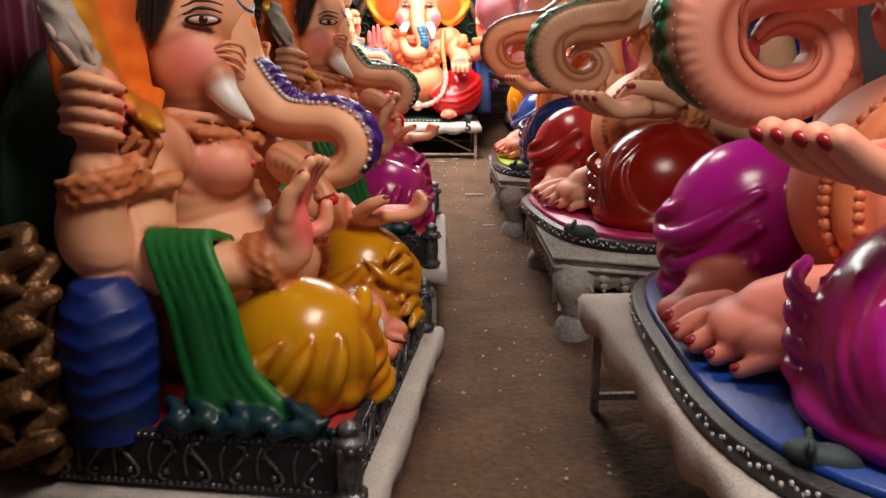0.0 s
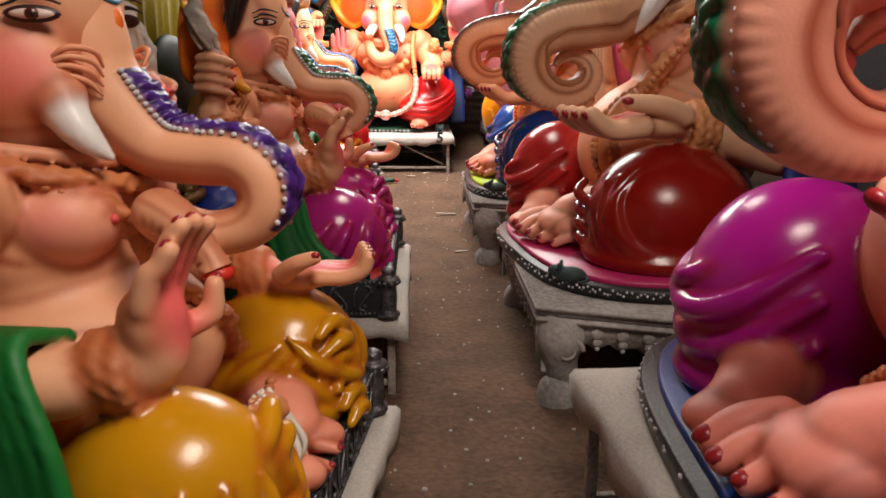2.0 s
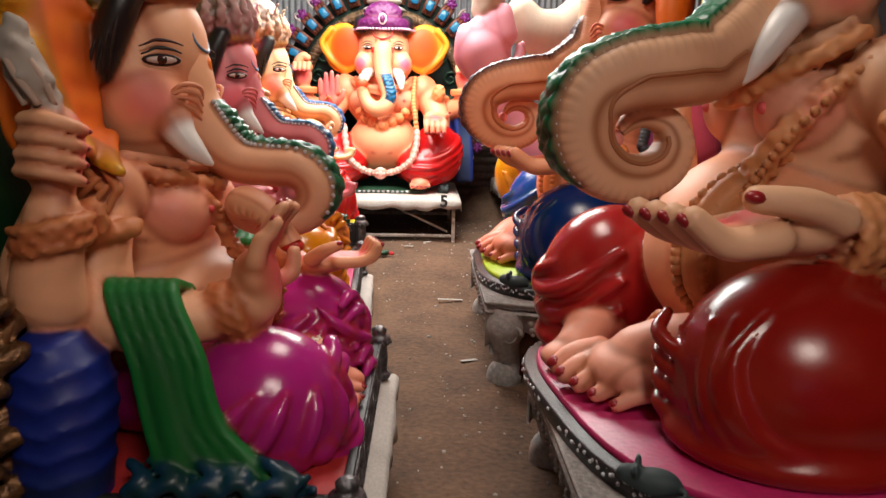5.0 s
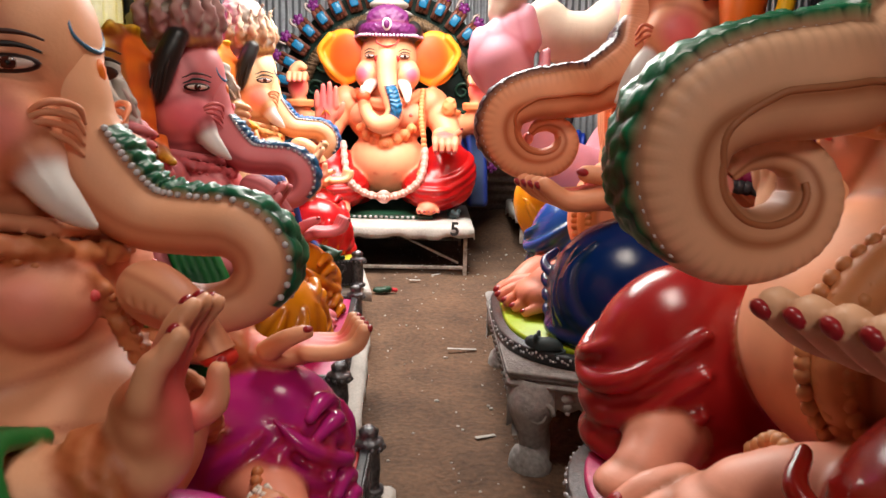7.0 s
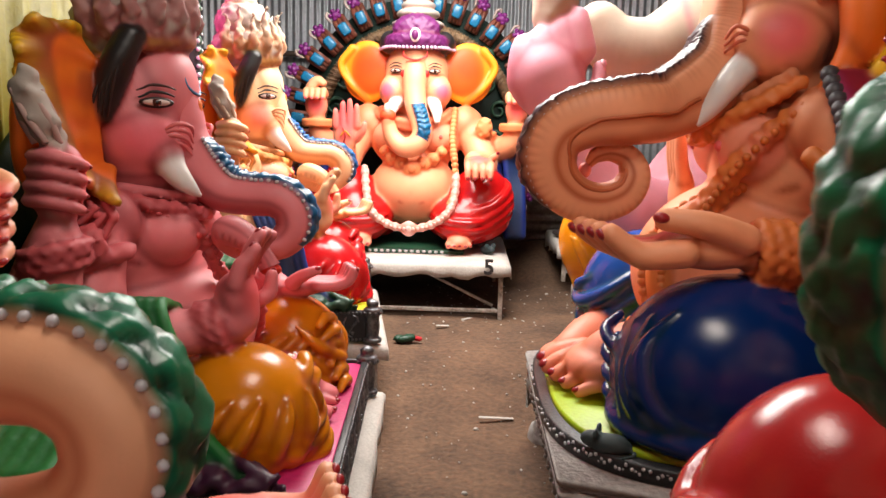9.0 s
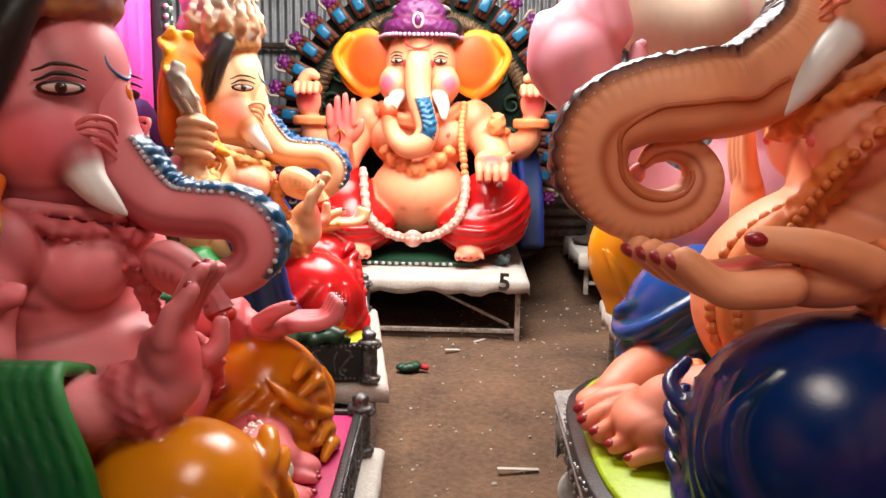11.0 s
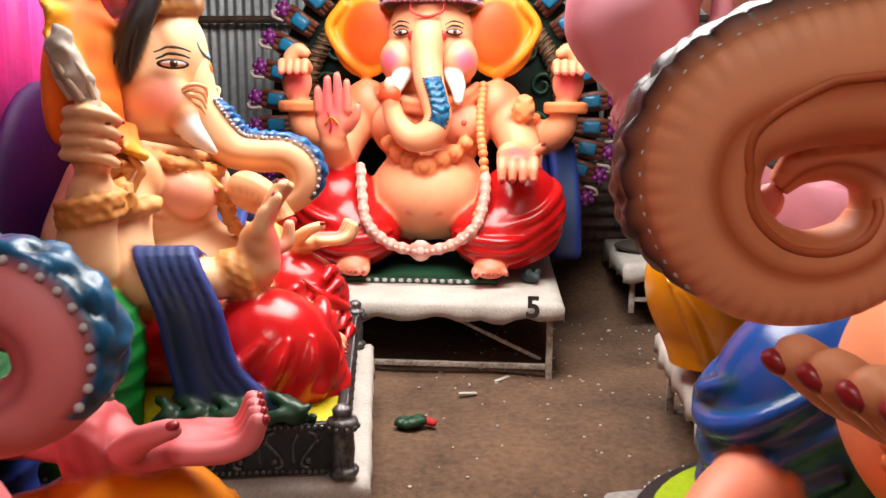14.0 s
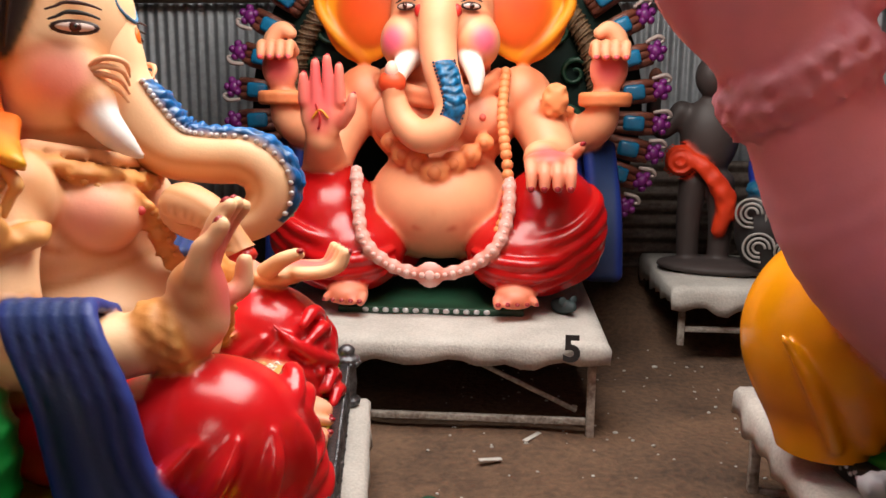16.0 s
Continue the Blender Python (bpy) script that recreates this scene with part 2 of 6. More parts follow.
    def skin(self, name, warp=None):
        """The finished mesh object."""
        D = self.D
        n = np.array(D.shape) - 1
        inside = D < 0
        corner = [(i, j, k) for i in (0, 1) for j in (0, 1) for k in (0, 1)]
        cut = lambda A, o: A[o[0]:o[0] + n[0], o[1]:o[1] + n[1], o[2]:o[2] + n[2]]
        count = sum(cut(inside, o).astype(np.int8) for o in corner)
        cells = np.argwhere((count > 0) & (count < 8))
        val = {o: D[cells[:, 0] + o[0], cells[:, 1] + o[1], cells[:, 2] + o[2]] for o in corner}
        pos, hits = np.zeros((len(cells), 3)), np.zeros(len(cells))
        for a in corner:
            for ax in range(3):
                if a[ax]:
                    continue
                b = tuple(1 if i == ax else a[i] for i in range(3))
                cross = (val[a] < 0) != (val[b] < 0)
                t = np.where(cross, val[a] / (val[a] - val[b] + 1e-12), 0)
                p = np.tile(np.array(a, float), (len(cells), 1))
                p[:, ax] += t
                pos += p * cross[:, None]
                hits += cross
        pos /= hits[:, None]
        col = np.zeros((len(cells), 4))
        for o in corner:
            w = np.prod([pos[:, i] if o[i] else 1 - pos[:, i] for i in range(3)], axis=0)
            col += w[:, None] * self.P[cells[:, 0] + o[0], cells[:, 1] + o[1], cells[:, 2] + o[2]]
        ids = np.full(n, -1, np.int64)
        ids[cells[:, 0], cells[:, 1], cells[:, 2]] = np.arange(len(cells))
        quads = []
        for ax in range(3):
            o = [0, 0, 0]
            o[ax] = 1
            A, B = inside[:-1, :-1, :-1], inside[o[0]:n[0] + o[0], o[1]:n[1] + o[1], o[2]:n[2] + o[2]]
            e = np.argwhere(A != B)
            u, w = [(1, 2), (2, 0), (0, 1)][ax]
            e = e[(e[:, u] > 0) & (e[:, w] > 0)]
            du, dw = np.eye(3, dtype=int)[u], np.eye(3, dtype=int)[w]
            q = np.stack([ids[tuple((e - s).T)] for s in (du + dw, dw, 0 * du, du)], 1)
            flip = ~A[e[:, 0], e[:, 1], e[:, 2]]
            q[flip] = q[flip][:, ::-1]
            quads.append(q[(q >= 0).all(1)])
        quads = np.vstack(quads)
        verts = pos * self.h + self.h * cells + self.lo
        V = np.vstack([verts] + self.V)
        C = np.vstack([col] + self.C)
        if warp:
            V = warp(V)
        faces = quads.tolist() + [tuple(i + len(verts) for i in f) for f in self.F]
        me = bpy.data.meshes.new(name)
        me.from_pydata(V.tolist(), [], faces)
        at = me.color_attributes.new("paint", "FLOAT_COLOR", "POINT")
        at.data.foreach_set("color", C.astype(np.float32).ravel())
        me.shade_smooth()
        me.materials.append(PAINT)
        return new(name, me)


# ---- ground, walls and roof ----
def rise(x, y):
    """Height of the trodden floor: it climbs a little towards the far end."""
    t = min(max((y - 7.9) / 1.7, 0), 1)
    return 0.2 * t * t * (3 - 2 * t)


bm = bmesh.new()
xs = [-30, -8, -4, -2.4] + [-1.6 + 0.09 * i for i in range(46)] + [3, 5, 10, 30]
ys = [-30, -8, -3] + [-1 + 0.11 * i for i in range(125)] + [14, 20, 40]
grid = []
for y in ys:
    row = []
    for x in xs:
        z = rise(x, y) + 0.028 * noise.noise((x * 1.7, y * 1.7, 0)) + 0.014 * noise.noise((x * 5, y * 5, 3)) + 0.007 * noise.noise((x * 13, y * 13, 7))
        if y > 11.6 and x > 0.3:
            z += 0.32 * min((y - 11.6) / 0.9, 1) * min((x - 0.3) / 0.5, 1) + 0.05 * noise.noise((x * 3, y * 3, 9))
        row.append(bm.verts.new((x, y, z)))
    grid.append(row)
for i in range(len(ys) - 1):
    for j in range(len(xs) - 1):
        bm.faces.new((grid[i][j], grid[i][j + 1], grid[i + 1][j + 1], grid[i + 1][j]))
tagged(part("ground", bm, EARTH), "trodden brown earth floor with dust and crumbs", "ground", kind="structure")


def corrugated(name, origin, along, up, length, height, pitch, depth, mat, label):
    """A corrugated sheet: ridges run along up, and repeat along along."""
    bm = bmesh.new()
    a, u = Vector(along), Vector(up)
    nrm = a.cross(u)
    cols = int(length / pitch * 6)
    rows = []
    for s in (0.0, 0.25, 0.5, 0.75, 1.0):
        line = []
        for i in range(cols + 1):
            t = i / cols * length
            p = Vector(origin) + a * t + u * (s * height) + nrm * (depth * math.sin(2 * math.pi * t / pitch) + 0.012 * noise.noise((t, s * 3, 5)))
            line.append(bm.verts.new(p))
        rows.append(line)
    for r0, r1 in zip(rows, rows[1:]):
        for i in range(cols):
            bm.faces.new((r0[i], r0[i + 1], r1[i + 1], r1[i]))
    ob = part(name, bm, mat)
    so = ob.modifiers.new("thickness", "SOLIDIFY")
    so.thickness = 0.004
    return tagged(ob, label, "wall", kind="structure")


corrugated("wall_north", (-4.5, 12.75, 0.9), (1, 0, 0), (0, 0, 1), 9.0, 2.9, 0.076, 0.012, TIN, "grey corrugated metal sheet wall with upright ribs")
corrugated("wall_north_lower", (0.2, 12.68, 0.35), (0, 0, 1), (1, 0, 0), 0.95, 4.0, 0.105, 0.02, OLDTIN, "brown weathered corrugated sheet laid sideways")
bm = bmesh.new()
block(bm, (-4.6, 12.8, -0.3), (4.6, 12.95, 1.2), 0.01)
tagged(part("wall_north_foot", bm, DARKWALL), "dark foot of the shed wall", "wall", kind="structure")
# walls added to close the space; the unseen south one leaves an opening
for name, lo, hi in (("wall_west", (-4.6, -2.6, -0.3), (-4.45, 13, 3.8)), ("wall_east", (4.45, -2.6, -0.3), (4.6, 13, 3.8)), ("wall_south_1", (-4.6, -2.75, -0.3), (-0.65, -2.6, 3.8)), ("wall_south_2", (1.05, -2.75, -0.3), (4.6, -2.6, 3.8)), ("wall_south_3", (-0.65, -2.75, 2.65), (1.05, -2.6, 3.8))):
    bm = bmesh.new()
    block(bm, lo, hi, 0.01)
    tagged(part(name, bm, DARKWALL), "dark wall added to close off the shed", "wall", kind="structure")
# unseen roof, added to hold back the sky except at its gaps
cutx = sorted({-4.6, 4.6, *[g[0] - g[2] / 2 for g in GAPS], *[g[0] + g[2] / 2 for g in GAPS]})
cuty = sorted({-2.75, 13.0, *[g[1] - g[3] / 2 for g in GAPS], *[g[1] + g[3] / 2 for g in GAPS]})
bm = bmesh.new()
for x0, x1 in zip(cutx, cutx[1:]):
    for y0, y1 in zip(cuty, cuty[1:]):
        cx, cy = (x0 + x1) / 2, (y0 + y1) / 2
        if not any(abs(cx - g[0]) < g[2] / 2 and abs(cy - g[1]) < g[3] / 2 for g in GAPS):
            block(bm, (x0, y0, 3.62), (x1, y1, 3.7))
tagged(part("ceiling", bm, DARKWALL, smooth=False), "dark unseen roof, added with open gaps", "ceiling", kind="structure")
bm = bmesh.new()
rod(bm, [(-4.4, 12.62, 2.42, 0.03), (0, 12.62, 2.42, 0.03), (4.4, 12.62, 2.42, 0.03)], 10, 2)
tagged(part("wall_beam", bm, RUSTY), "rusty steel tube rail across the sheet wall", "beam", kind="structure")


# ---- tables and pedestals ----
def cloth_table(x0, x1, y0, y1, ground_z, top, sag, label, turn=0.0, brace=True):
    """A low iron table under lime-splashed sacking that hangs over its edge."""
    cx, cy = (x0 + x1) / 2, (y0 + y1) / 2
    root = new("display_table")
    root.matrix_world = pose(cx, cy, ground_z, 0, 0, turn)
    hx, hy, H = (x1 - x0) / 2, (y1 - y0) / 2, top - ground_z
    bm = bmesh.new()
    N = 26
    ring = lambda i, n: [(-1 + 2 * i / n)]
    top_v = {}
    for i in range(N + 1):
        for j in range(N + 1):
            u, v = -1 + 2 * i / N, -1 + 2 * j / N
            z = H + 0.006 * noise.noise((u * 4 + cx, v * 4 + cy, 1))
            top_v[i, j] = bm.verts.new((u * hx, v * hy, z - 0.012 * max(abs(u), abs(v)) ** 12))
    for i in range(N):
        for j in range(N):
            bm.faces.new((top_v[i, j], top_v[i + 1, j], top_v[i + 1, j + 1], top_v[i, j + 1]))
    rim = [(i, 0) for i in range(N)] + [(N, j) for j in range(N)] + [(N - i, N) for i in range(N)] + [(0, N - j) for j in range(N)]
    prev = [top_v[r] for r in rim]
    for d in (0.25, 0.6, 1.0):
        line = []
        for r in rim:
            p = top_v[r].co
            q = Vector((p.x / hx, p.y / hy, 0))
            w = noise.noise((q.x * 5 + cx, q.y * 5 + cy, 4))
            out = 0.016 + 0.022 * w * d
            line.append(bm.verts.new((p.x + q.x ** 9 * out, p.y + q.y ** 9 * out, H - 0.012 - sag * d * (0.8 + 0.45 * w))))
        for i in range(len(rim)):
            k = (i + 1) % len(rim)
            bm.faces.new((prev[k], prev[i], line[i], line[k]))
        prev = line
    cl = part("cloth", bm, CLOTH, root, "off-white sacking stiff with limewash")
    so = cl.modifiers.new("thickness", "SOLIDIFY")
    so.thickness = 0.008
    bm = bmesh.new()
    block(bm, (-hx + 0.02, -hy + 0.02, H - 0.06), (hx - 0.02, hy - 0.02, H - 0.03), 0.004)
    part("tabletop", bm, RUSTY, root)
    for sx in (-1, 1):
        for sy in (-1, 1):
            bm = bmesh.new()
            lx, ly = sx * (hx - 0.06), sy * (hy - 0.06)
            block(bm, (lx - 0.018, ly - 0.018, -0.03), (lx + 0.018, ly + 0.018, H - 0.06), 0.003)
            part("leg", bm, SPLASHED, root)
    for sy in (-1, 1):
        bm = bmesh.new()
        block(bm, (-hx + 0.08, sy * (hy - 0.06) - 0.014, 0.05), (hx - 0.08, sy * (hy - 0.06) + 0.014, 0.08), 0.003)
        part("stretcher", bm, SPLASHED, root)
    if brace:
        for sx in (-1, 1):
            bm = bmesh.new()
            yy = -(hy - 0.1)
            rod(bm, [(sx * 0.12, yy, H - 0.07, 0.012), (sx * (hx - 0.12), yy, 0.10, 0.012)], 6, 1)
            part("brace", bm, SPLASHED, root)
    return tagged(root, label, "table", "display tables")


def carved_pedestal(x0, x1, y0, y1, ground_z, top, turn, label):
    """A moulded plaster stand with scrolled legs, an apron of scallops and a stepped edge."""
    root = new("carved_pedestal")
    root.matrix_world = pose((x0 + x1) / 2, (y0 + y1) / 2, ground_z, 0, 0, turn)
    hx, hy, H = (x1 - x0) / 2, (y1 - y0) / 2, top - ground_z
    cx_, cy_ = 0.75, 0.24

    def plate(bm, inset, z0, z1):
        pts = [(-hx + cx_, -hy), (hx - cx_, -hy), (hx, -hy + cy_), (hx, hy - cy_), (hx - cx_, hy), (-hx + cx_, hy), (-hx, hy - cy_), (-hx, -hy + cy_)]
        s = [(1 - inset / hx), (1 - inset / hy)]
        lo = [bm.verts.new((p[0] * s[0], p[1] * s[1], z0)) for p in pts]
        hi = [bm.verts.new((p[0] * s[0], p[1] * s[1], z1)) for p in pts]
        bm.faces.new(lo[::-1])
        bm.faces.new(hi)
        for i in range(8):
            bm.faces.new((lo[i], lo[(i + 1) % 8], hi[(i + 1) % 8], hi[i]))

    for inset, z0, z1 in ((0.0, H - 0.032, H), (0.018, H - 0.055, H - 0.034), (0.006, H - 0.085, H - 0.057)):
        bm = bmesh.new()
        plate(bm, inset, z0, z1)
        bmesh.ops.bevel(bm, geom=bm.edges[:], offset=0.007, segments=2, affect="EDGES")
        part("moulding", bm, PLASTER, root)
    # apron boards with scallops, one under each of the eight sides
    edge = [(-hx + cx_, -hy), (hx - cx_, -hy), (hx, -hy + cy_), (hx, hy - cy_), (hx - cx_, hy), (-hx + cx_, hy), (-hx, hy - cy_), (-hx, -hy + cy_)]
    for p0, p1 in zip(edge, edge[1:] + edge[:1]):
        a, b = Vector((*p0, 0)), Vector((*p1, 0))
        length = (b - a).length
        t1 = (b - a).normalized()
        inn = Vector((-t1.y, t1.x, 0))
        if length < 0.2:
            continue
        bm = bmesh.new()
        cols = max(12, int(length / 0.03))
        front, back = [], []
        for i in range(cols + 1):
            t = length * i / cols
            e = abs(2 * t / length - 1)
            low = H - 0.16 - 0.03 * abs(math.sin(t * math.pi / 0.11)) - 0.13 * max(0, (e - 0.7) / 0.3) ** 1.6
            for lst, off in ((front, 0.035), (back, 0.06)):
                p = a + t1 * t + inn * off
                lst.append([bm.verts.new((p.x, p.y, z)) for z in (H - 0.085, low)])
        for i in range(cols):
            bm.faces.new((front[i][0], front[i][1], front[i + 1][1], front[i + 1][0]))
            bm.faces.new((back[i + 1][0], back[i + 1][1], back[i][1], back[i][0]))
            bm.faces.new((front[i][1], back[i][1], back[i + 1][1], front[i + 1][1]))
        apron = part("apron", bm, PLASTER, root)
        n = int(length / 0.11)
        for i in range(n):
            bm = bmesh.new()
            c = a + t1 * (length * (i + 0.5) / n) + inn * 0.03
            for rr, zz in ((0.034, H - 0.12), (0.024, H - 0.16), (0.013, H - 0.188)):
                ball(bm, (c.x, c.y, zz), (max(rr * abs(t1.x), 0.012), max(rr * abs(t1.y), 0.012), rr * 0.8), 9, 6)
            part("scallop", bm, PLASTER, apron)
    for sx in (-1, 1):
        for sy in (-1, 1):
            cx, cy = sx * (hx - 0.15), sy * (hy - 0.30)
            bm = bmesh.new()
            rod(bm, [(cx, cy, H - 0.08, 0.115), (cx + sx * 0.02, cy + sy * 0.02, H - 0.18, 0.12), (cx + sx * 0.02, cy + sy * 0.02, H * 0.45, 0.085), (cx, cy, H * 0.22, 0.075), (cx + sx * 0.02, cy + sy * 0.02, 0.05, 0.10), (cx + sx * 0.02, cy + sy * 0.02, -0.03, 0.105)], 14, 5)
            leg = part("leg", bm, PLASTER, root)
            bm = bmesh.new()
            for ang in (0, 90):
                pts = []
                for i in range(16):
                    a = i / 15 * 2.6 * math.pi
                    r = 0.065 * (1 - i / 20)
                    p = Vector((r * math.cos(a), -0.115, r * math.sin(a)))
                    if ang:
                        p = Vector((-0.115, r * math.cos(a), r * math.sin(a)))
                        p.x *= -sx
                    else:
                        p.y *= -sy
                    pts.append((cx + p.x, cy + p.y, H - 0.2 + p.z, 0.014 * (1 - i / 26)))
                rod(bm, pts, 6, 2)
            part("scroll", bm, PLASTER, leg)
    return tagged(root, label, "pedestal", "carved pedestals")


def idol_base(x, y, z, turn, hx, hy, h, top_mat, label, group="plinths"):
    """A square painted plinth with a silvered border of scrolls, bead rows and corner posts."""
    root = new("plinth")
    root.matrix_world = pose(x, y, z, 0, 0, turn)
    bm = bmesh.new()
    block(bm, (-hx + 0.03, -hy + 0.03, 0.0), (hx - 0.03, hy - 0.03, h - 0.015), 0.006)
    part("plinth_top", bm, top_mat, root, "flat painted plinth top")
    bm = bmesh.new()
    for lo, hi in (((-hx, -hy, 0), (hx, -hy + 0.028, h)), ((-hx, hy - 0.028, 0), (hx, hy, h)), ((hx - 0.028, -hy + 0.03, 0), (hx, hy - 0.03, h)), ((-hx, -hy + 0.03, 0), (-hx + 0.028, hy - 0.03, h))):
        block(bm, lo, hi, 0.004)
    part("border", bm, BLACKED, root, "blackened border")
    for ax, s in (("y", -1), ("x", 1), ("y", 1)):
        length = (hx if ax == "y" else hy) - 0.06
        place = (lambda t, z, o: (t, s * (hy + o), z)) if ax == "y" else (lambda t, z, o: (s * (hx + o), t, z))
        bm = bmesh.new()
        for zz, r in ((h - 0.012, 0.009), (0.014, 0.008)):
            n = int(2 * length / 0.021)
            for i in range(n):
                ball(bm, place(-length + 2 * length * (i + 0.5) / n, zz, 0.002), r, 6, 4)
        tagged(part("beading", bm, SILVER, root), kind="stuff")
        n = max(3, int(2 * length / 0.105))
        base_mesh = None
        for i in range(n):
            t0 = -length + 2 * length * (i + 0.5) / n
            bm = bmesh.new()
            sgn = 1 if i % 2 else -1
            pts = []
            for q in range(13):
                a = q / 12 * 2 * math.pi
                pts.append((*place(sgn * 0.026 * math.sin(a) * (1 if q < 7 else 0.9), h * 0.5 + (h * 0.34) * math.cos(a / 2), 0.004), 0.0065))
            rod(bm, pts, 5, 2)
            for c, r in (((0.0), 0.012), ((sgn * 0.03), 0.008)):
                ball(bm, place(c, h * (0.3 if c == 0 else 0.66), 0.004), r, 6, 4)
            rod(bm, [(*place(-0.046, h * 0.2, 0.002), 0.005), (*place(-0.05, h * 0.55, 0.004), 0.006), (*place(-0.034, h * 0.8, 0.002), 0.004)], 5, 3)
            ob = part("scroll", bm, SILVER, root)
            ob.location = place(t0, 0, 0) if ax == "y" else place(t0, 0, 0)
            ob.location = (t0, 0, 0) if ax == "y" else (0, t0, 0)
    for sx in (1, -1):
        for sy in (-1, 1):
            bm = bmesh.new()
            cx, cy = sx * (hx - 0.005), sy * (hy - 0.005)
            rod(bm, [(cx, cy, 0, 0.05), (cx, cy, 0.02, 0.052), (cx, cy, 0.03, 0.036), (cx, cy, h * 0.5, 0.04), (cx, cy, h - 0.03, 0.036), (cx, cy, h - 0.01, 0.05), (cx, cy, h + 0.012, 0.05), (cx, cy, h + 0.022, 0.03), (cx, cy, h + 0.045, 0.034), (cx, cy, h + 0.062, 0.012)], 12, 2)
            for i in range(10):
                a = i * 0.628
                ball(bm, (cx + 0.047 * math.cos(a), cy + 0.047 * math.sin(a), h - 0.01), 0.012, 5, 4)
            part("corner_post", bm, SILVER, root)
    return tagged(root, label, "plinth", group)


def oval_base(x, y, z, turn, hx, hy, h, top_mat, label):
    """A rounded plinth with a dark rim of pale moulded flowers."""
    root = new("plinth")
    root.matrix_world = pose(x, y, z, 0, 0, turn)
    out = []
    for i in range(72):
        a = 2 * math.pi * i / 72
        c, s = math.cos(a), math.sin(a)
        e = 2 / 3.2
        out.append((math.copysign(abs(c) ** e, c), math.copysign(abs(s) ** e, s)))

    def tier(bm, inset, z0, z1):
        rings = []
        for zz, ins in ((z0, inset), (z1 - 0.008, inset), (z1, inset + 0.008)):
            rings.append([bm.verts.new((p[0] * (hx - ins), p[1] * (hy - ins), zz)) for p in out])
        for a, b in zip(rings, rings[1:]):
            for i in range(72):
                bm.faces.new((a[i], a[(i + 1) % 72], b[(i + 1) % 72], b[i]))
        bm.faces.new(rings[-1])
        bm.faces.new(rings[0][::-1])

    bm = bmesh.new()
    tier(bm, 0.0, 0.0, h * 0.7)
    part("rim", bm, BLACKED, root, "black rim")
    bm = bmesh.new()
    tier(bm, 0.05, h * 0.7 - 0.01, h)
    part("plinth_top", bm, top_mat, root, "bright painted plinth top")
    bm = bmesh.new()
    for i in range(150):
        a = 2 * math.pi * i / 150
        c, s = math.cos(a), math.sin(a)
        p = (math.copysign(abs(c) ** 0.625, c), math.copysign(abs(s) ** 0.625, s))
        for q in range(3):
            b = a * 31 + q * 2.1
            ball(bm, (p[0] * (hx - 0.004) + 0.008 * math.cos(b), p[1] * (hy - 0.004) + 0.008 * math.sin(b), h * 0.42 + 0.012 * math.sin(b * 1.7)), 0.0075, 5, 4)
    tagged(part("flower_relief", bm, PEARL, root, "pale moulded flowers"), kind="stuff")
    return tagged(root, label, "plinth", "plinths")


# ---- idols ----
WHITE = rgb(235, 230, 222)
NAIL = rgb(150, 30, 38)
PLAS = rgb(170, 160, 150)
BLACK = (0.012, 0.01, 0.01)


def mix(a, b, t):
    return tuple(x * (1 - t) + y * t for x, y in zip(a, b))


def ornate(scale, amp):
    """Relief of moulded ornament."""
    return lambda x, y, z: amp * np.sin(x * scale) * np.sin(y * scale * 0.9 + 1) * np.sin(z * scale * 1.1 + 2)


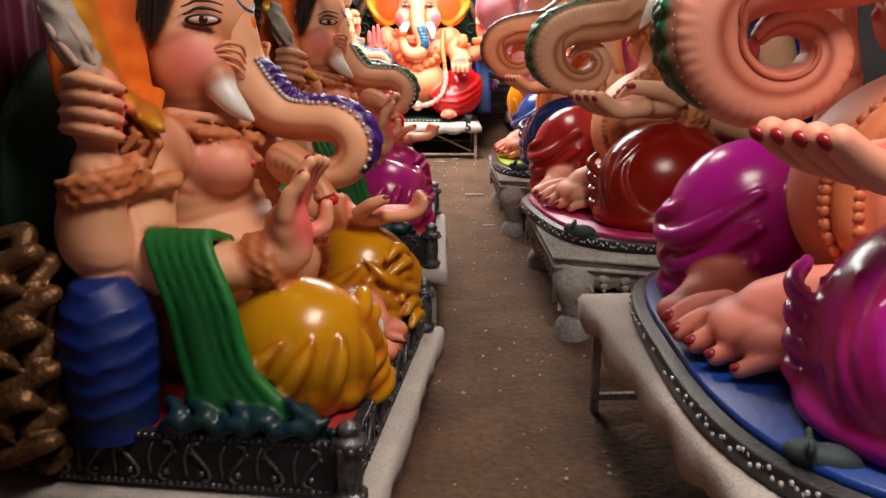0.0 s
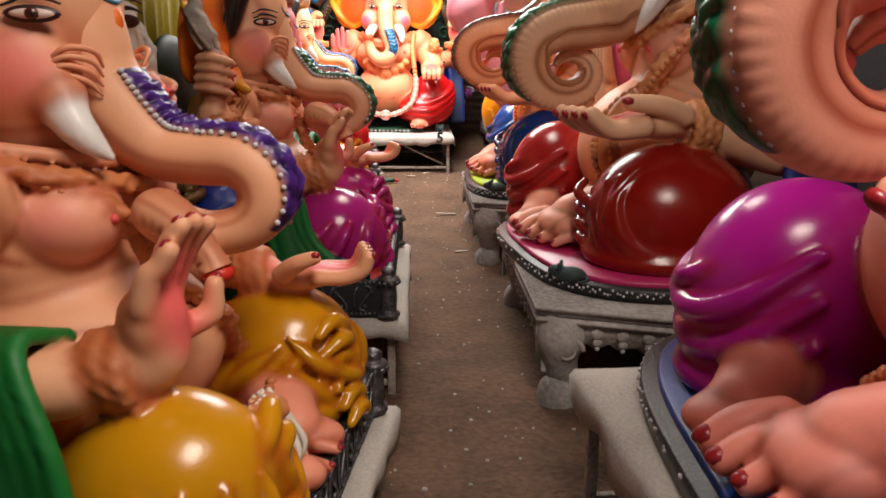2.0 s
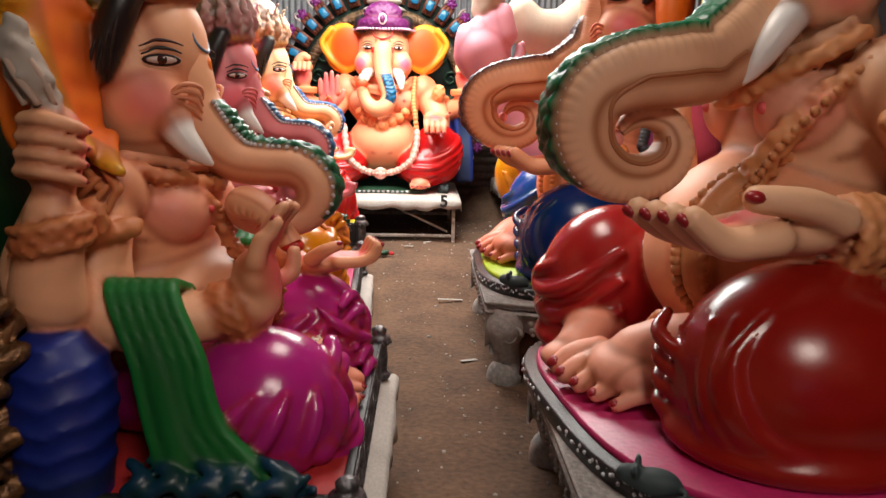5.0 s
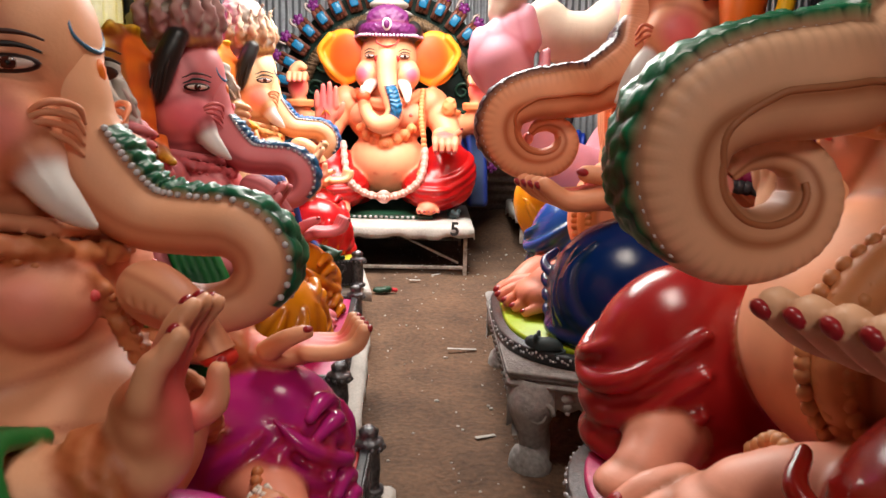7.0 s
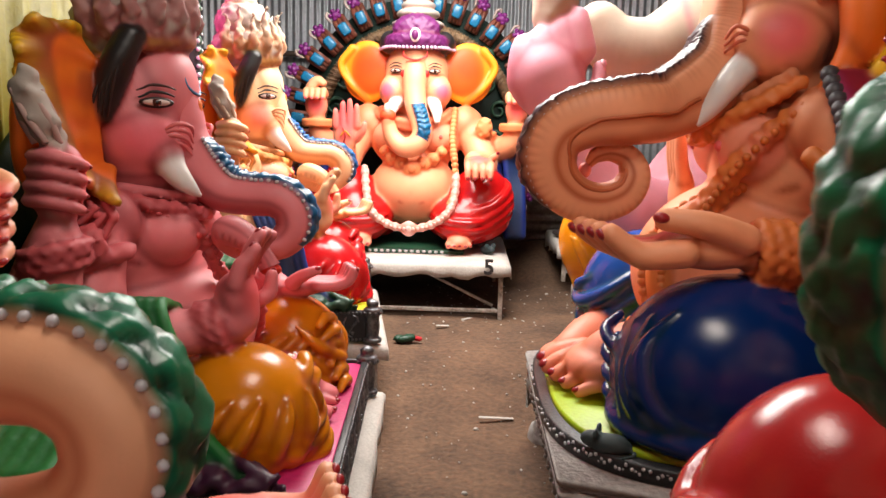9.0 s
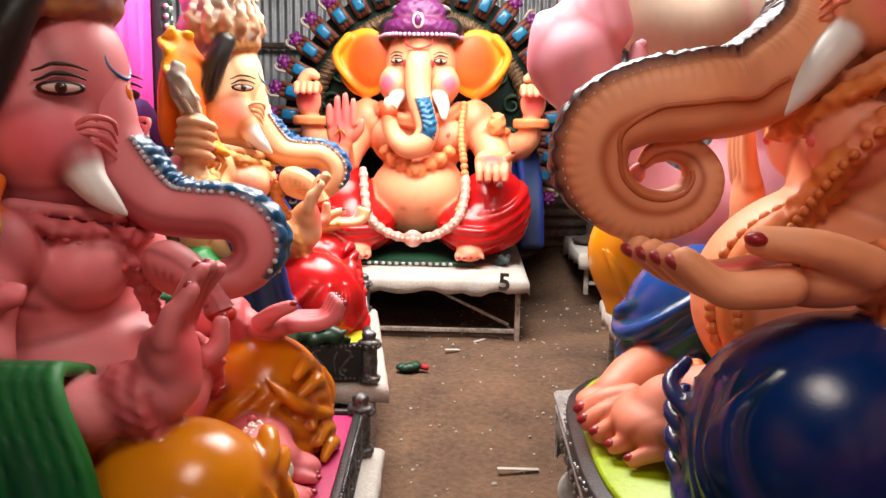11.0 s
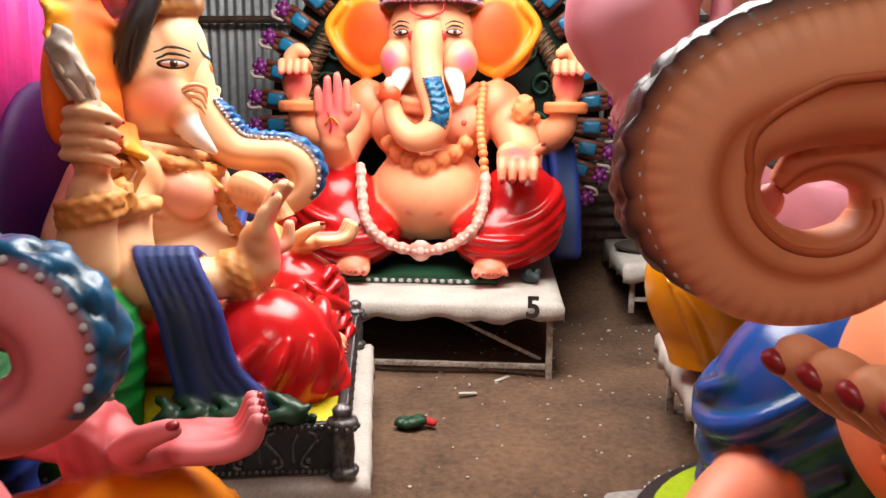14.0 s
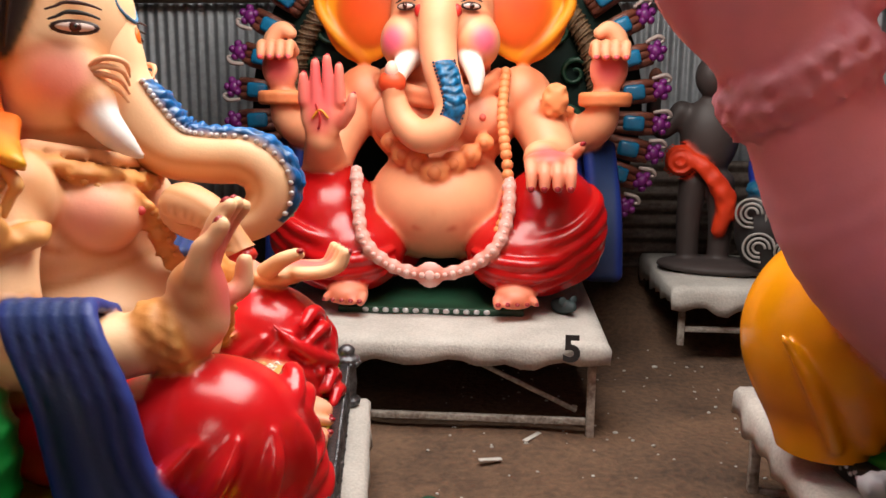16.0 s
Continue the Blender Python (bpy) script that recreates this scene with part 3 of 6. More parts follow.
def trunk(cl, pts, p, band_from, band_to, lean=(0, 0, 1), ribs=0.024, sides=64, bulge=0.010, width=0.62, ribamp=0.0022, rib_from=0.0, square=0.0):
    """The swept trunk: ribs, a moulded strip along its outer side, strings of pearls, painted edges."""
    path = spline(pts, 22)
    v, f, path, norms = sweep([tuple(q) for q in path], sides, 0, start=lean, axle=(0, 1, 0) if square else None)
    v = v.reshape(len(path), sides, 3)
    s = np.concatenate([[0], np.cumsum(np.linalg.norm(np.diff(path[:, :3], axis=0), axis=1))])
    col = np.zeros((len(path), sides, 4))
    skin, line, inner = np.array(p["skin"]), np.array(p["line"]), np.array(mix(p["skin"], p["line"], 0.62))
    for i in range(len(path)):
        on = band_from < s[i] / s[-1] < band_to
        for k in range(sides):
            a = 2 * math.pi * k / sides
            if a > math.pi:
                a -= 2 * math.pi
            c = abs(a)
            out = norms[i][0] * math.cos(a) + norms[i][1] * math.sin(a)
            r = path[i, 3]
            rib = math.sin(2 * math.pi * s[i] / ribs)
            face = max(0, min((c - width) / 0.2, 1)) * max(0, min((1.25 - c) / 0.5, 1))
            push, colour, rough = square * r * ((math.cos(a) ** 4 + math.sin(a) ** 4) ** -0.25 - 1), skin, 0.48
            face *= 1.0 if s[i] / s[-1] > rib_from else 0.0
            push += ribamp * rib * face
            t = max(0, min((c - 1.7) / 0.7, 1))
            colour = skin * (1 - t) + inner * t
            edge = math.exp(-((c - 1.75) / 0.16) ** 2) * (0.55 + 0.35 * (square > 0))
            colour = colour * (1 - edge) + line * edge
            if rib < -0.3:
                colour = colour * (1 - 0.22 * face) + line * 0.22 * face
            if on:
                if c < width:
                    wave = noise.noise((s[i] * 38, a * r * 60, 2)) + 0.6 * noise.noise((s[i] * 80, a * r * 110, 5))
                    leaf = abs(math.sin(s[i] * 75 + abs(a) * 3.2)) ** 0.6
                    fade = max(0.0, min(1.0, (s[i] / s[-1] - band_from) / 0.05, (band_to - s[i] / s[-1]) / 0.05))
                    push += (bulge + 0.011 * leaf + 0.010 * wave) * fade
                    colour, rough = np.array(p["band"]) * max(0.25, 0.35 + 0.7 * leaf + 0.9 * wave), 0.3
                elif c < width + 0.26:
                    e = 1 - (c - width) / 0.26
                    colour = colour * (1 - 0.8 * e) + line * 0.45 * 0.8 * e
            v[i, k] += out * push
            col[i, k] = (*colour, rough)
    cl.attach(v.reshape(-1, 3), f, col.reshape(-1, 4))
    if square:
        for sg in (-1, 1):
            for w in (0.009,):
                pts = []
                for i in range(int(len(path) * 0.22), int(len(path) * 0.80), 3):
                    ang = 1.66 + 0.55 * max(0.0, min(1.0, (i / len(path) - 0.34) / 0.12))
                    out = norms[i][0] * math.cos(sg * ang) + norms[i][1] * math.sin(sg * ang)
                    q = path[i, 3] * (1 + square * ((math.cos(ang) ** 4 + math.sin(ang) ** 4) ** -0.25 - 1))
                    pts.append((*(path[i, :3] + out * (q - 0.002)), w))
                cl.cord(pts, mix(p["line"], p["skin"], 0.15), 0.5, 6, 3)
    run = 0
    for i in range(1, len(path)):
        if not band_from < s[i] / s[-1] < band_to or s[i] < run:
            continue
        run = s[i] + p.get("pearl_gap", 0.0185)
        for sg in (-1, 1):
            a = sg * (width + 0.05)
            c = path[i, :3] + (path[i, 3] + 0.006) * (norms[i][0] * math.cos(a) + norms[i][1] * math.sin(a))
            cl.bead(tuple(c), p.get("pearl_r", 0.0085), p.get("pearl", rgb(205, 205, 210)), 0.2, 6, 4)


def finger(cl, pts, skin, nail, up, r=0.026):
    n = len(pts)
    cl.roll([(*q, r * (1 - 0.3 * i / (n - 1))) for i, q in enumerate(pts)], skin, 0.45, 0.008, 4)
    a, b = np.array(pts[-2], float), np.array(pts[-1], float)
    d = (b - a) / (np.linalg.norm(b - a) + 1e-9)
    c = b + d * r * 0.25 + np.array(up) * r * 0.52
    q = Vector(d).to_track_quat("X", "Z").to_euler()
    cl.bead(tuple(c), (r * 0.55, r * 0.48, r * 0.34), nail, 0.25, 8, 6, [math.degrees(x) for x in q])


def jewels(cl, pts, r, colour, gap=0.03, flat=1.0):
    """A row of moulded beads along a curve."""
    q = spline(pts, 14)
    run, last = 0.0, None
    for c in q:
        if last is not None:
            run += np.linalg.norm(c - last)
        last = c
        if run >= gap or run == 0:
            cl.bead(tuple(c), (r, r, r * flat), colour, 0.42, 7, 5)
            run = 1e-6


def eye(cl, c, out, fwd, size, line):
    """Painted eye: white, brown iris, dark lids and brow."""
    q = Matrix((Vector(fwd), Vector(out).cross(Vector(fwd)) * -1, Vector(out))).transposed().to_euler()
    turn = [math.degrees(x) for x in q]
    o, f = np.array(out, float), np.array(fwd, float)
    u = np.array(Vector(out).cross(Vector(fwd)))
    if u[2] < 0:
        u = -u
    c = np.array(c, float)
    cl.bead(tuple(c - o * 0.004), (size * 1.22, size * 0.46, 0.009), rgb(45, 18, 14), 0.4, 14, 8, turn)
    cl.bead(tuple(c), (size * 0.98, size * 0.29, 0.0095), rgb(215, 190, 180), 0.3, 14, 8, turn)
    cl.bead(tuple(c + o * 0.003), (size * 0.38, size * 0.31, 0.0105), rgb(70, 28, 20), 0.2, 12, 8, turn)
    cl.bead(tuple(c + o * 0.006), (size * 0.2, size * 0.2, 0.009), BLACK, 0.15, 10, 6, turn)
    # small white dot set on the pupil as a painted glint
    cl.bead(tuple(c + o * 0.013 + u * size * 0.14 + f * size * 0.1), (size * 0.07, size * 0.07, 0.004), WHITE, 0.1, 6, 4, turn)
    for h, w, r in ((0.5, 1.25, 0.0055), (1.05, 1.35, 0.005)):
        arc = []
        for i in range(7):
            t = -1 + i / 3
            arc.append((*(c + f * size * w * t + u * size * (h + (0.34 - 0.34 * t * t) - 0.14 * (t < -0.4)) + o * 0.003), r * (1.2 - 0.7 * abs(t))))
        cl.cord(arc, BLACK if h < 1 else rgb(60, 25, 18), 0.5)


def folds(freq, amp, ax=2, bend=2.2):
    """Draped folds that fan out below a knee."""
    def f(a, b, g):
        ang = np.arctan2(b, a + 0.02)
        low = np.clip((0.10 - g) / 0.14, 0, 1)
        return -amp * low * (np.abs(np.sin(ang * freq + g * bend * 4)) ** 0.6 - 0.5)
    return f


def swags(amp, pitch):
    """Crescent folds that hang across the cloth."""
    return lambda a, b, g: -amp * np.abs(np.sin((g + 1.3 * np.abs(b) * np.abs(b) * 2.2 + 0.35 * a) * math.pi / pitch)) ** 0.5 * np.clip((0.12 - g) / 0.1, 0.15, 1)


def ganesha_profile(p, name="idol"):
    """The seated idol of the first row: trunk swept forward and hooked under."""
    cl = Clay((-0.62, -0.86, -0.03), (0.80, 0.86, 2.05), 0.0108)
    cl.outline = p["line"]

    def drift(z):
        t, f = np.clip((z - 0.35) / 0.35, 0, 1), np.clip((z - 0.92) / 0.28, 0, 1)
        return 0.08 + 0.06 * t * t * (3 - 2 * t) - 0.025 * f * f * (3 - 2 * f)

    def up(x, y, z, r):
        """A point of the settled idol, as it is before it settles."""
        q = z / 0.9 if z < 0.72 else 0.8 + (z - 0.72) / 0.89
        return (x + float(drift(q)), y, q, r)

    S, L, J = p["skin"], p["line"], p["jewel"]
    warm = mix(S, L, 0.35)
    # body
    cl.lump((0.02, 0, 0.38), (0.33, 0.36, 0.30), S)
    cl.lump((-0.02, 0, 0.72), (0.235, 0.31, 0.25), S, k=0.06)
    for s in (-1, 1):
        cl.lump((0.13, s * 0.15, 0.785), (0.125, 0.135, 0.12), mix(S, rgb(240, 130, 130), 0.25), k=0.03)
        cl.lump((-0.03, s * 0.31, 0.86), (0.13, 0.12, 0.13), S, k=0.05)
    cl.lump((0.0, 0, 1.0), (0.17, 0.19, 0.12), warm, k=0.05)
    # head
    cl.lump((-0.04, 0, 1.28), (0.19, 0.235, 0.27), S, k=0.05)
    cl.lump((0.05, 0, 1.36), (0.135, 0.17, 0.20), S, k=0.06)
    for s in (-1, 1):
        cl.lump((0.02, s * 0.14, 1.15), (0.13, 0.105, 0.135), S, k=0.07)
        cl.stroke([(0.08, s * 0.25, 1.17)], 0.12, mix(S, rgb(232, 80, 105), 0.7), 0.75)
        cl.stroke([(0.14, s * 0.22, 1.05), (0.05, s * 0.26, 1.03), (-0.06, s * 0.27, 1.12)], 0.018, L, 0.3)
        # tusk
        cl.roll([up(0.0, s * 0.155, 0.985, 0.046), up(0.035, s * 0.172, 0.935, 0.044), up(0.075, s * 0.175, 0.89, 0.033), up(0.118, s * 0.168, 0.853, 0.012)], rgb(228, 226, 222), 0.3, 0.006)
        cl.roll([(0.07, s * 0.13, 1.13, 0.07), (0.115, s * 0.15, 1.10, 0.06)], mix(S, L, 0.12), 0.45, 0.04)
        for q in range(4):
            cl.cord([(0.075 + 0.012 * q, s * 0.185, 1.12 + 0.022 * q, 0.004), (0.125 + 0.012 * q, s * 0.178, 1.155 + 0.022 * q, 0.009), (0.175 + 0.008 * q, s * 0.135, 1.14 + 0.024 * q, 0.008), (0.20, s * 0.10, 1.10 + 0.024 * q, 0.003)], mix(S, rgb(205, 70, 40), 0.18 + 0.1 * (q % 2)), 0.5)
        # ear: a wide leaf, orange within, bright rim
        cl.lump((-0.16, s * 0.37, 1.26), (0.05, 0.17, 0.29), p["ear"], k=0.02, turn=(s * 14, 0, s * 16))
        edge = spline([(-0.12, s * 0.27, 1.56), (-0.18, s * 0.44, 1.57), (-0.19, s * 0.54, 1.46), (-0.15, s * 0.56, 1.30), (-0.11, s * 0.54, 1.18), (-0.06, s * 0.51, 1.08), (0.02, s * 0.48, 0.99), (0.10, s * 0.45, 0.93)], 8)
        for q, c in enumerate(edge):
            wave = 0.022 * math.sin(q * 0.86)
            root = np.array((0.3 * c[0] - 0.05, s * 0.27, min(max(c[2], 1.04), 1.44)))
            mid = root * 0.45 + c * 0.55 + np.array((-0.02, 0, 0.01))
            cl.roll([(*root, 0.022), (*mid, 0.02), (c[0] + wave, c[1] + s * wave, c[2], 0.013 + 0.005 * math.sin(q * 0.86 + 1))], p["eartip"], 0.45, 0.014, 3)
        for q, c in enumerate(edge):
            root = np.array((0.3 * c[0] - 0.05, s * 0.27, min(max(c[2], 1.04), 1.44)))
            cl.stroke([tuple(root), tuple(root * 0.6 + c * 0.4)], 0.045, mix(p["ear"], rgb(200, 60, 20), 0.25 + 0.25 * math.sin(q * 0.86)), 0.9, 3)
        cl.roll([(-0.14, s * 0.28, 1.36, 0.06), (-0.15, s * 0.33, 1.15, 0.055), (-0.08, s * 0.33, 0.98, 0.035)], p["ear"], 0.45, 0.03)
        for q in range(5):
            cl.cord([(-0.09 - 0.03 * q, s * (0.31 + 0.035 * q), 1.38 - 0.02 * q, 0.007), (-0.12 - 0.025 * q, s * (0.36 + 0.025 * q), 1.18, 0.008), (-0.06 - 0.03 * q, s * (0.355 + 0.015 * q), 0.99 + 0.03 * q, 0.005)], mix(p["ear"], rgb(150, 50, 15), 0.45), 0.5)
        # hair lock before the ear
        cl.roll([(0.03, s * 0.215, 1.54, 0.05), (0.0, s * 0.235, 1.46, 0.055), (-0.035, s * 0.235, 1.37, 0.055), (-0.055, s * 0.235, 1.29, 0.05), (-0.06, s * 0.235, 1.25, 0.04)], BLACK, 0.35, 0.008)
        for q in range(5):
            cl.cord([(0.03 - 0.02 * q, s * 0.268, 1.50 - 0.02 * q, 0.004), (-0.0 - 0.022 * q, s * 0.287, 1.38 - 0.02 * q, 0.006), (-0.03 - 0.016 * q, s * 0.278, 1.24 + 0.006 * q, 0.003)], (0.02, 0.014, 0.013), 0.35, 5, 4)
        eye(cl, (0.11, s * 0.212, 1.30), Vector((0.42, s * 0.9, 0.05)).normalized(), Vector((0.9, -s * 0.42, 0)).normalized(), 0.047, L)
    # crown of raw plaster with a painted band
    cl.roll([(0.04, -0.21, 1.52, 0.03), (0.14, 0, 1.55, 0.035), (0.04, 0.21, 1.52, 0.03)], p["crownband"], 0.45, 0.01, ripple=ornate(110, 0.006))
    cl.lump((-0.03, 0, 1.60), (0.21, 0.22, 0.16), p["crown"], 0.8, 0.02, ripple=ornate(60, 0.012))
    cl.lump((-0.05, 0, 1.78), (0.16, 0.17, 0.15), p["crown"], 0.8, 0.02, ripple=ornate(70, 0.012))
    cl.lump((-0.06, 0, 1.92), (0.09, 0.10, 0.09), p["crown"], 0.8, 0.02, ripple=ornate(80, 0.01))
    for i in range(11):
        a = -2.0 + 0.4 * i
        c, e = math.cos(a), math.sin(a)
        cl.roll([(0.17 * c - 0.04, 0.2 * e, 1.56, 0.03), (0.21 * c - 0.04, 0.24 * e, 1.66, 0.028), (0.18 * c - 0.04, 0.21 * e, 1.76 + 0.04 * (i % 2), 0.014), (0.21 * c - 0.04, 0.24 * e, 1.81 + 0.05 * (i % 2), 0.006)], mix(p["crown"], S, 0.3), 0.8, 0.008, ripple=ornate(75, 0.012))
        cl.roll([(0.19 * c - 0.04, 0.22 * e, 1.58, 0.012), (0.23 * c - 0.04, 0.25 * e, 1.62, 0.016), (0.22 * c - 0.04, 0.235 * e, 1.68, 0.012)], p["crown"], 0.8, 0.004)
    # forehead mark
    cl.cord([(0.155, -0.075, 1.43, 0.006), (0.172, -0.07, 1.37, 0.006), (0.19, 0.0, 1.34, 0.006), (0.172, 0.07, 1.37, 0.006), (0.155, 0.075, 1.43, 0.006)], rgb(60, 120, 160), 0.4)
    cl.bead((0.192, 0, 1.29), (0.012, 0.024, 0.036), rgb(225, 110, 20), 0.4)
    # arms in front
    for s in (-1, 1):
        w = 0.0 if s < 0 else 1.0
        elbow = (0.02, s * 0.50, 0.50)
        wrist = (0.36, s * 0.43, 0.50) if s < 0 else (0.36, 0.43, 0.47)
        cl.roll([(-0.03, s * 0.33, 0.86, 0.115), (-0.02, s * 0.43, 0.68, 0.108), (*elbow, 0.10), (0.18, s * 0.485, 0.485, 0.088), (*wrist, 0.068)], S, 0.45, 0.03)
        cl.roll([(-0.12, s * 0.42, 0.76, 0.035), (-0.02, s * 0.545, 0.74, 0.03), (0.10, s * 0.44, 0.77, 0.035)], J, 0.5, 0.012, ripple=ornate(90, 0.007))
        cl.lump((0.02, s * 0.52, 0.80), (0.055, 0.035, 0.075), J, 0.5, 0.012, ripple=ornate(100, 0.01))
        for q in range(3):
            cl.cord([(-0.06 + 0.05 * q, s * 0.45, 0.95, 0.012), (-0.02 + 0.05 * q, s * 0.47, 0.90, 0.016), (0.03 + 0.02 * q, s * 0.475, 0.93 - 0.03 * q, 0.012), (-0.03 + 0.04 * q, s * 0.487, 0.86 - 0.02 * q, 0.012)], J, 0.5)
        a = np.linspace(0, 2 * math.pi, 12)
        for off, r in ((-0.05, 0.022), (-0.02, 0.026), (0.01, 0.022)):
            cl.roll([(wrist[0] + off, wrist[1] + 0.072 * math.cos(q), wrist[2] + 0.072 * math.sin(q), r) for q in a], J, 0.5, 0.008, 2, ripple=ornate(120, 0.006))
    # right hand raised, bent back at the wrist, the thumb towards the chest
    cl.roll([(0.36, -0.43, 0.50, 0.066), (0.415, -0.415, 0.545, 0.072), (0.435, -0.41, 0.62, 0.066)], S, 0.45, 0.03)
    cl.lump((0.44, -0.405, 0.62), (0.05, 0.085, 0.10), S, k=0.03, turn=(0, 14, 0))
    for i in range(4):
        y = -0.465 + 0.041 * i
        k = 0.014 * (i in (1, 2)) - 0.03 * (i == 0)
        finger(cl, [(0.45, y, 0.66), (0.472 + 0.003 * i, y, 0.735), (0.492 + 0.006 * i, y + 0.003, 0.785 + k), (0.515 + 0.009 * i, y + 0.004, 0.825 + k)], S, p["nail"], (-0.8, 0, 0.2), 0.030)
    finger(cl, [(0.45, -0.35, 0.57), (0.515, -0.31, 0.60), (0.535, -0.30, 0.67)], S, p["nail"], (0, 0.6, 0.2), 0.03)
    for i in range(3):
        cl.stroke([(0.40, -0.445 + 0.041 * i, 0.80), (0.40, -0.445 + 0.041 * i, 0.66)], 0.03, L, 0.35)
    cl.stroke([(0.50, -0.40, 0.60), (0.51, -0.40, 0.72)], 0.10, p["palm"], 0.8)
    # left hand laid open
    cl.lump((0.50, 0.40, 0.475), (0.11, 0.085, 0.045), S, k=0.03, turn=(0, -10, 0))
    for i in range(4):
        y = 0.335 + 0.042 * i
        finger(cl, [(0.56, y, 0.485), (0.64, y, 0.49), (0.70 - 0.012 * i, y, 0.515), (0.735 - 0.014 * i, y, 0.565)], S, p["nail"], (0.6, 0, -0.3), 0.027)
    finger(cl, [(0.46, 0.31, 0.50), (0.53, 0.275, 0.55), (0.59, 0.27, 0.575)], S, p["nail"], (0, -0.5, 0.4), 0.03)
    cl.stroke([(0.46, 0.40, 0.52), (0.62, 0.40, 0.53)], 0.085, p["palm"], 0.85)
    # arms behind, holding emblems
    for s in (-1, 1):
        cl.roll([(-0.12, s * 0.30, 0.84, 0.11), (-0.15, s * 0.48, 0.64, 0.10), (-0.09, s * 0.60, 0.57, 0.095), (-0.05, s * 0.62, 0.70, 0.085), (-0.035, s * 0.61, 0.84, 0.07)], S, 0.45, 0.03)
        for zz in (0.745, 0.775, 0.805):
            cl.roll([(-0.04 + 0.088 * math.cos(q), s * 0.612 + 0.088 * math.sin(q), zz + 0.02 * math.cos(q), 0.02) for q in np.linspace(0, 2 * math.pi, 12)], J, 0.5, 0.008, 2, ripple=ornate(110, 0.009))
        cl.lump((-0.03, s * 0.60, 1.01), (0.072, 0.075, 0.14), S, k=0.03)
        for i in range(4):
            z = 0.945 + 0.048 * i
            finger(cl, [(-0.09, s * 0.645, z + 0.022), (-0.03, s * 0.68, z + 0.024), (0.03, s * 0.66, z + 0.006), (0.045, s * 0.615, z - 0.012)], S, p["nail"], (0.5, s * 0.3, 0.1), 0.025)
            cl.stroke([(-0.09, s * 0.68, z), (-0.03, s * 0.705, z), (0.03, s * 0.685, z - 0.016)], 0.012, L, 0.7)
        cl.stroke([(0.04, s * 0.57, 0.98), (0.04, s * 0.57, 1.08)], 0.09, p["palm"], 0.8)
        cl.roll([(-0.02, s * 0.62, 0.86, 0.03), (-0.045, s * 0.63, 1.14, 0.035), (-0.07, s * 0.645, 1.22, 0.042), (-0.10, s * 0.65, 1.30, 0.046), (-0.12, s * 0.64, 1.37, 0.03)], PLAS, 0.8, 0.015, ripple=ornate(58, 0.016))
        for q in range(5):
            a = 1.26 * q
            cl.cord([(-0.055 + 0.035 * math.cos(a), s * (0.64 + 0.035 * math.sin(a)), 1.15, 0.009), (-0.08 + 0.045 * math.cos(a + 0.5), s * (0.645 + 0.045 * math.sin(a + 0.5)), 1.23, 0.012), (-0.11 + 0.04 * math.cos(a + 1), s * (0.645 + 0.04 * math.sin(a + 1)), 1.32, 0.007)], mix(PLAS, S, 0.2), 0.8)
    # necklace and thread
    cl.roll([(0.03, -0.29, 0.95, 0.02), (0.16, -0.21, 0.90, 0.026), (0.235, 0, 0.86, 0.028), (0.16, 0.21, 0.90, 0.026), (0.03, 0.29, 0.95, 0.02)], J, 0.5, 0.008, 5, ornate(95, 0.012))
    cl.roll([(0.11, -0.25, 0.91, 0.022), (0.255, -0.13, 0.79, 0.028), (0.29, -0.06, 0.63, 0.03), (0.36, 0.04, 0.48, 0.03), (0.31, 0.18, 0.30, 0.028)], J, 0.5, 0.008, 5, ornate(85, 0.016))
    jewels(cl, [(0.12, -0.265, 0.90), (0.275, -0.14, 0.78), (0.315, -0.07, 0.62), (0.385, 0.03, 0.47)], 0.012, mix(J, L, 0.2), 0.02)
    cl.roll([(0.02, -0.27, 0.98, 0.022), (0.17, -0.14, 0.94, 0.022), (0.2, 0, 0.92, 0.022), (0.17, 0.14, 0.94, 0.022), (0.02, 0.27, 0.98, 0.022)], warm, 0.5, 0.01)
    for s in (-1, 1):
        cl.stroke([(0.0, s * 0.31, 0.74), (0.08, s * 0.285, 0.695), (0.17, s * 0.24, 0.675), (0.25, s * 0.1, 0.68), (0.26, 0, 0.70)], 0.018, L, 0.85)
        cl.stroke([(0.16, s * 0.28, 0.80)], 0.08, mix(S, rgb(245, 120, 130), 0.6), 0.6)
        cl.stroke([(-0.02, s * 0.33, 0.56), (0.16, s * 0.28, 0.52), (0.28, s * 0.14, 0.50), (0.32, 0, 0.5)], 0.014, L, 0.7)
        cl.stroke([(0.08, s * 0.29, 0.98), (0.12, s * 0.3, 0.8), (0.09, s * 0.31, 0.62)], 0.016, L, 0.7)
        cl.bead((0.252, s * 0.17, 0.79), 0.014, rgb(215, 80, 80), 0.45)
    # legs wrapped in the dhoti
    D = p["dhoti"]
    for s in (-1, 1):
        cl.roll([(0.0, s * 0.22, 0.16, 0.17), (0.22, s * 0.34, 0.20, 0.17), (0.36, s * 0.40, 0.20, 0.17)], D, p["gloss"], 0.04)
        cl.lump((0.40, s * 0.41, 0.19), (0.235, 0.215, 0.245), D, p["gloss"], 0.03)
        fan = [[(a0, 22), (a0 + s * 5 * q, 4), (a0 + s * 11 * q, -20), (a0 + s * 15 * q + s * 8, -52)] for q, a0 in [(q, s * (-80 + 24 * (q + 4))) for q in range(-4, 4)]]
        cl.ridges((0.40, s * 0.41, 0.19), (0.245, 0.225, 0.25), fan, 0.023, D, p["gloss"], 0.03)
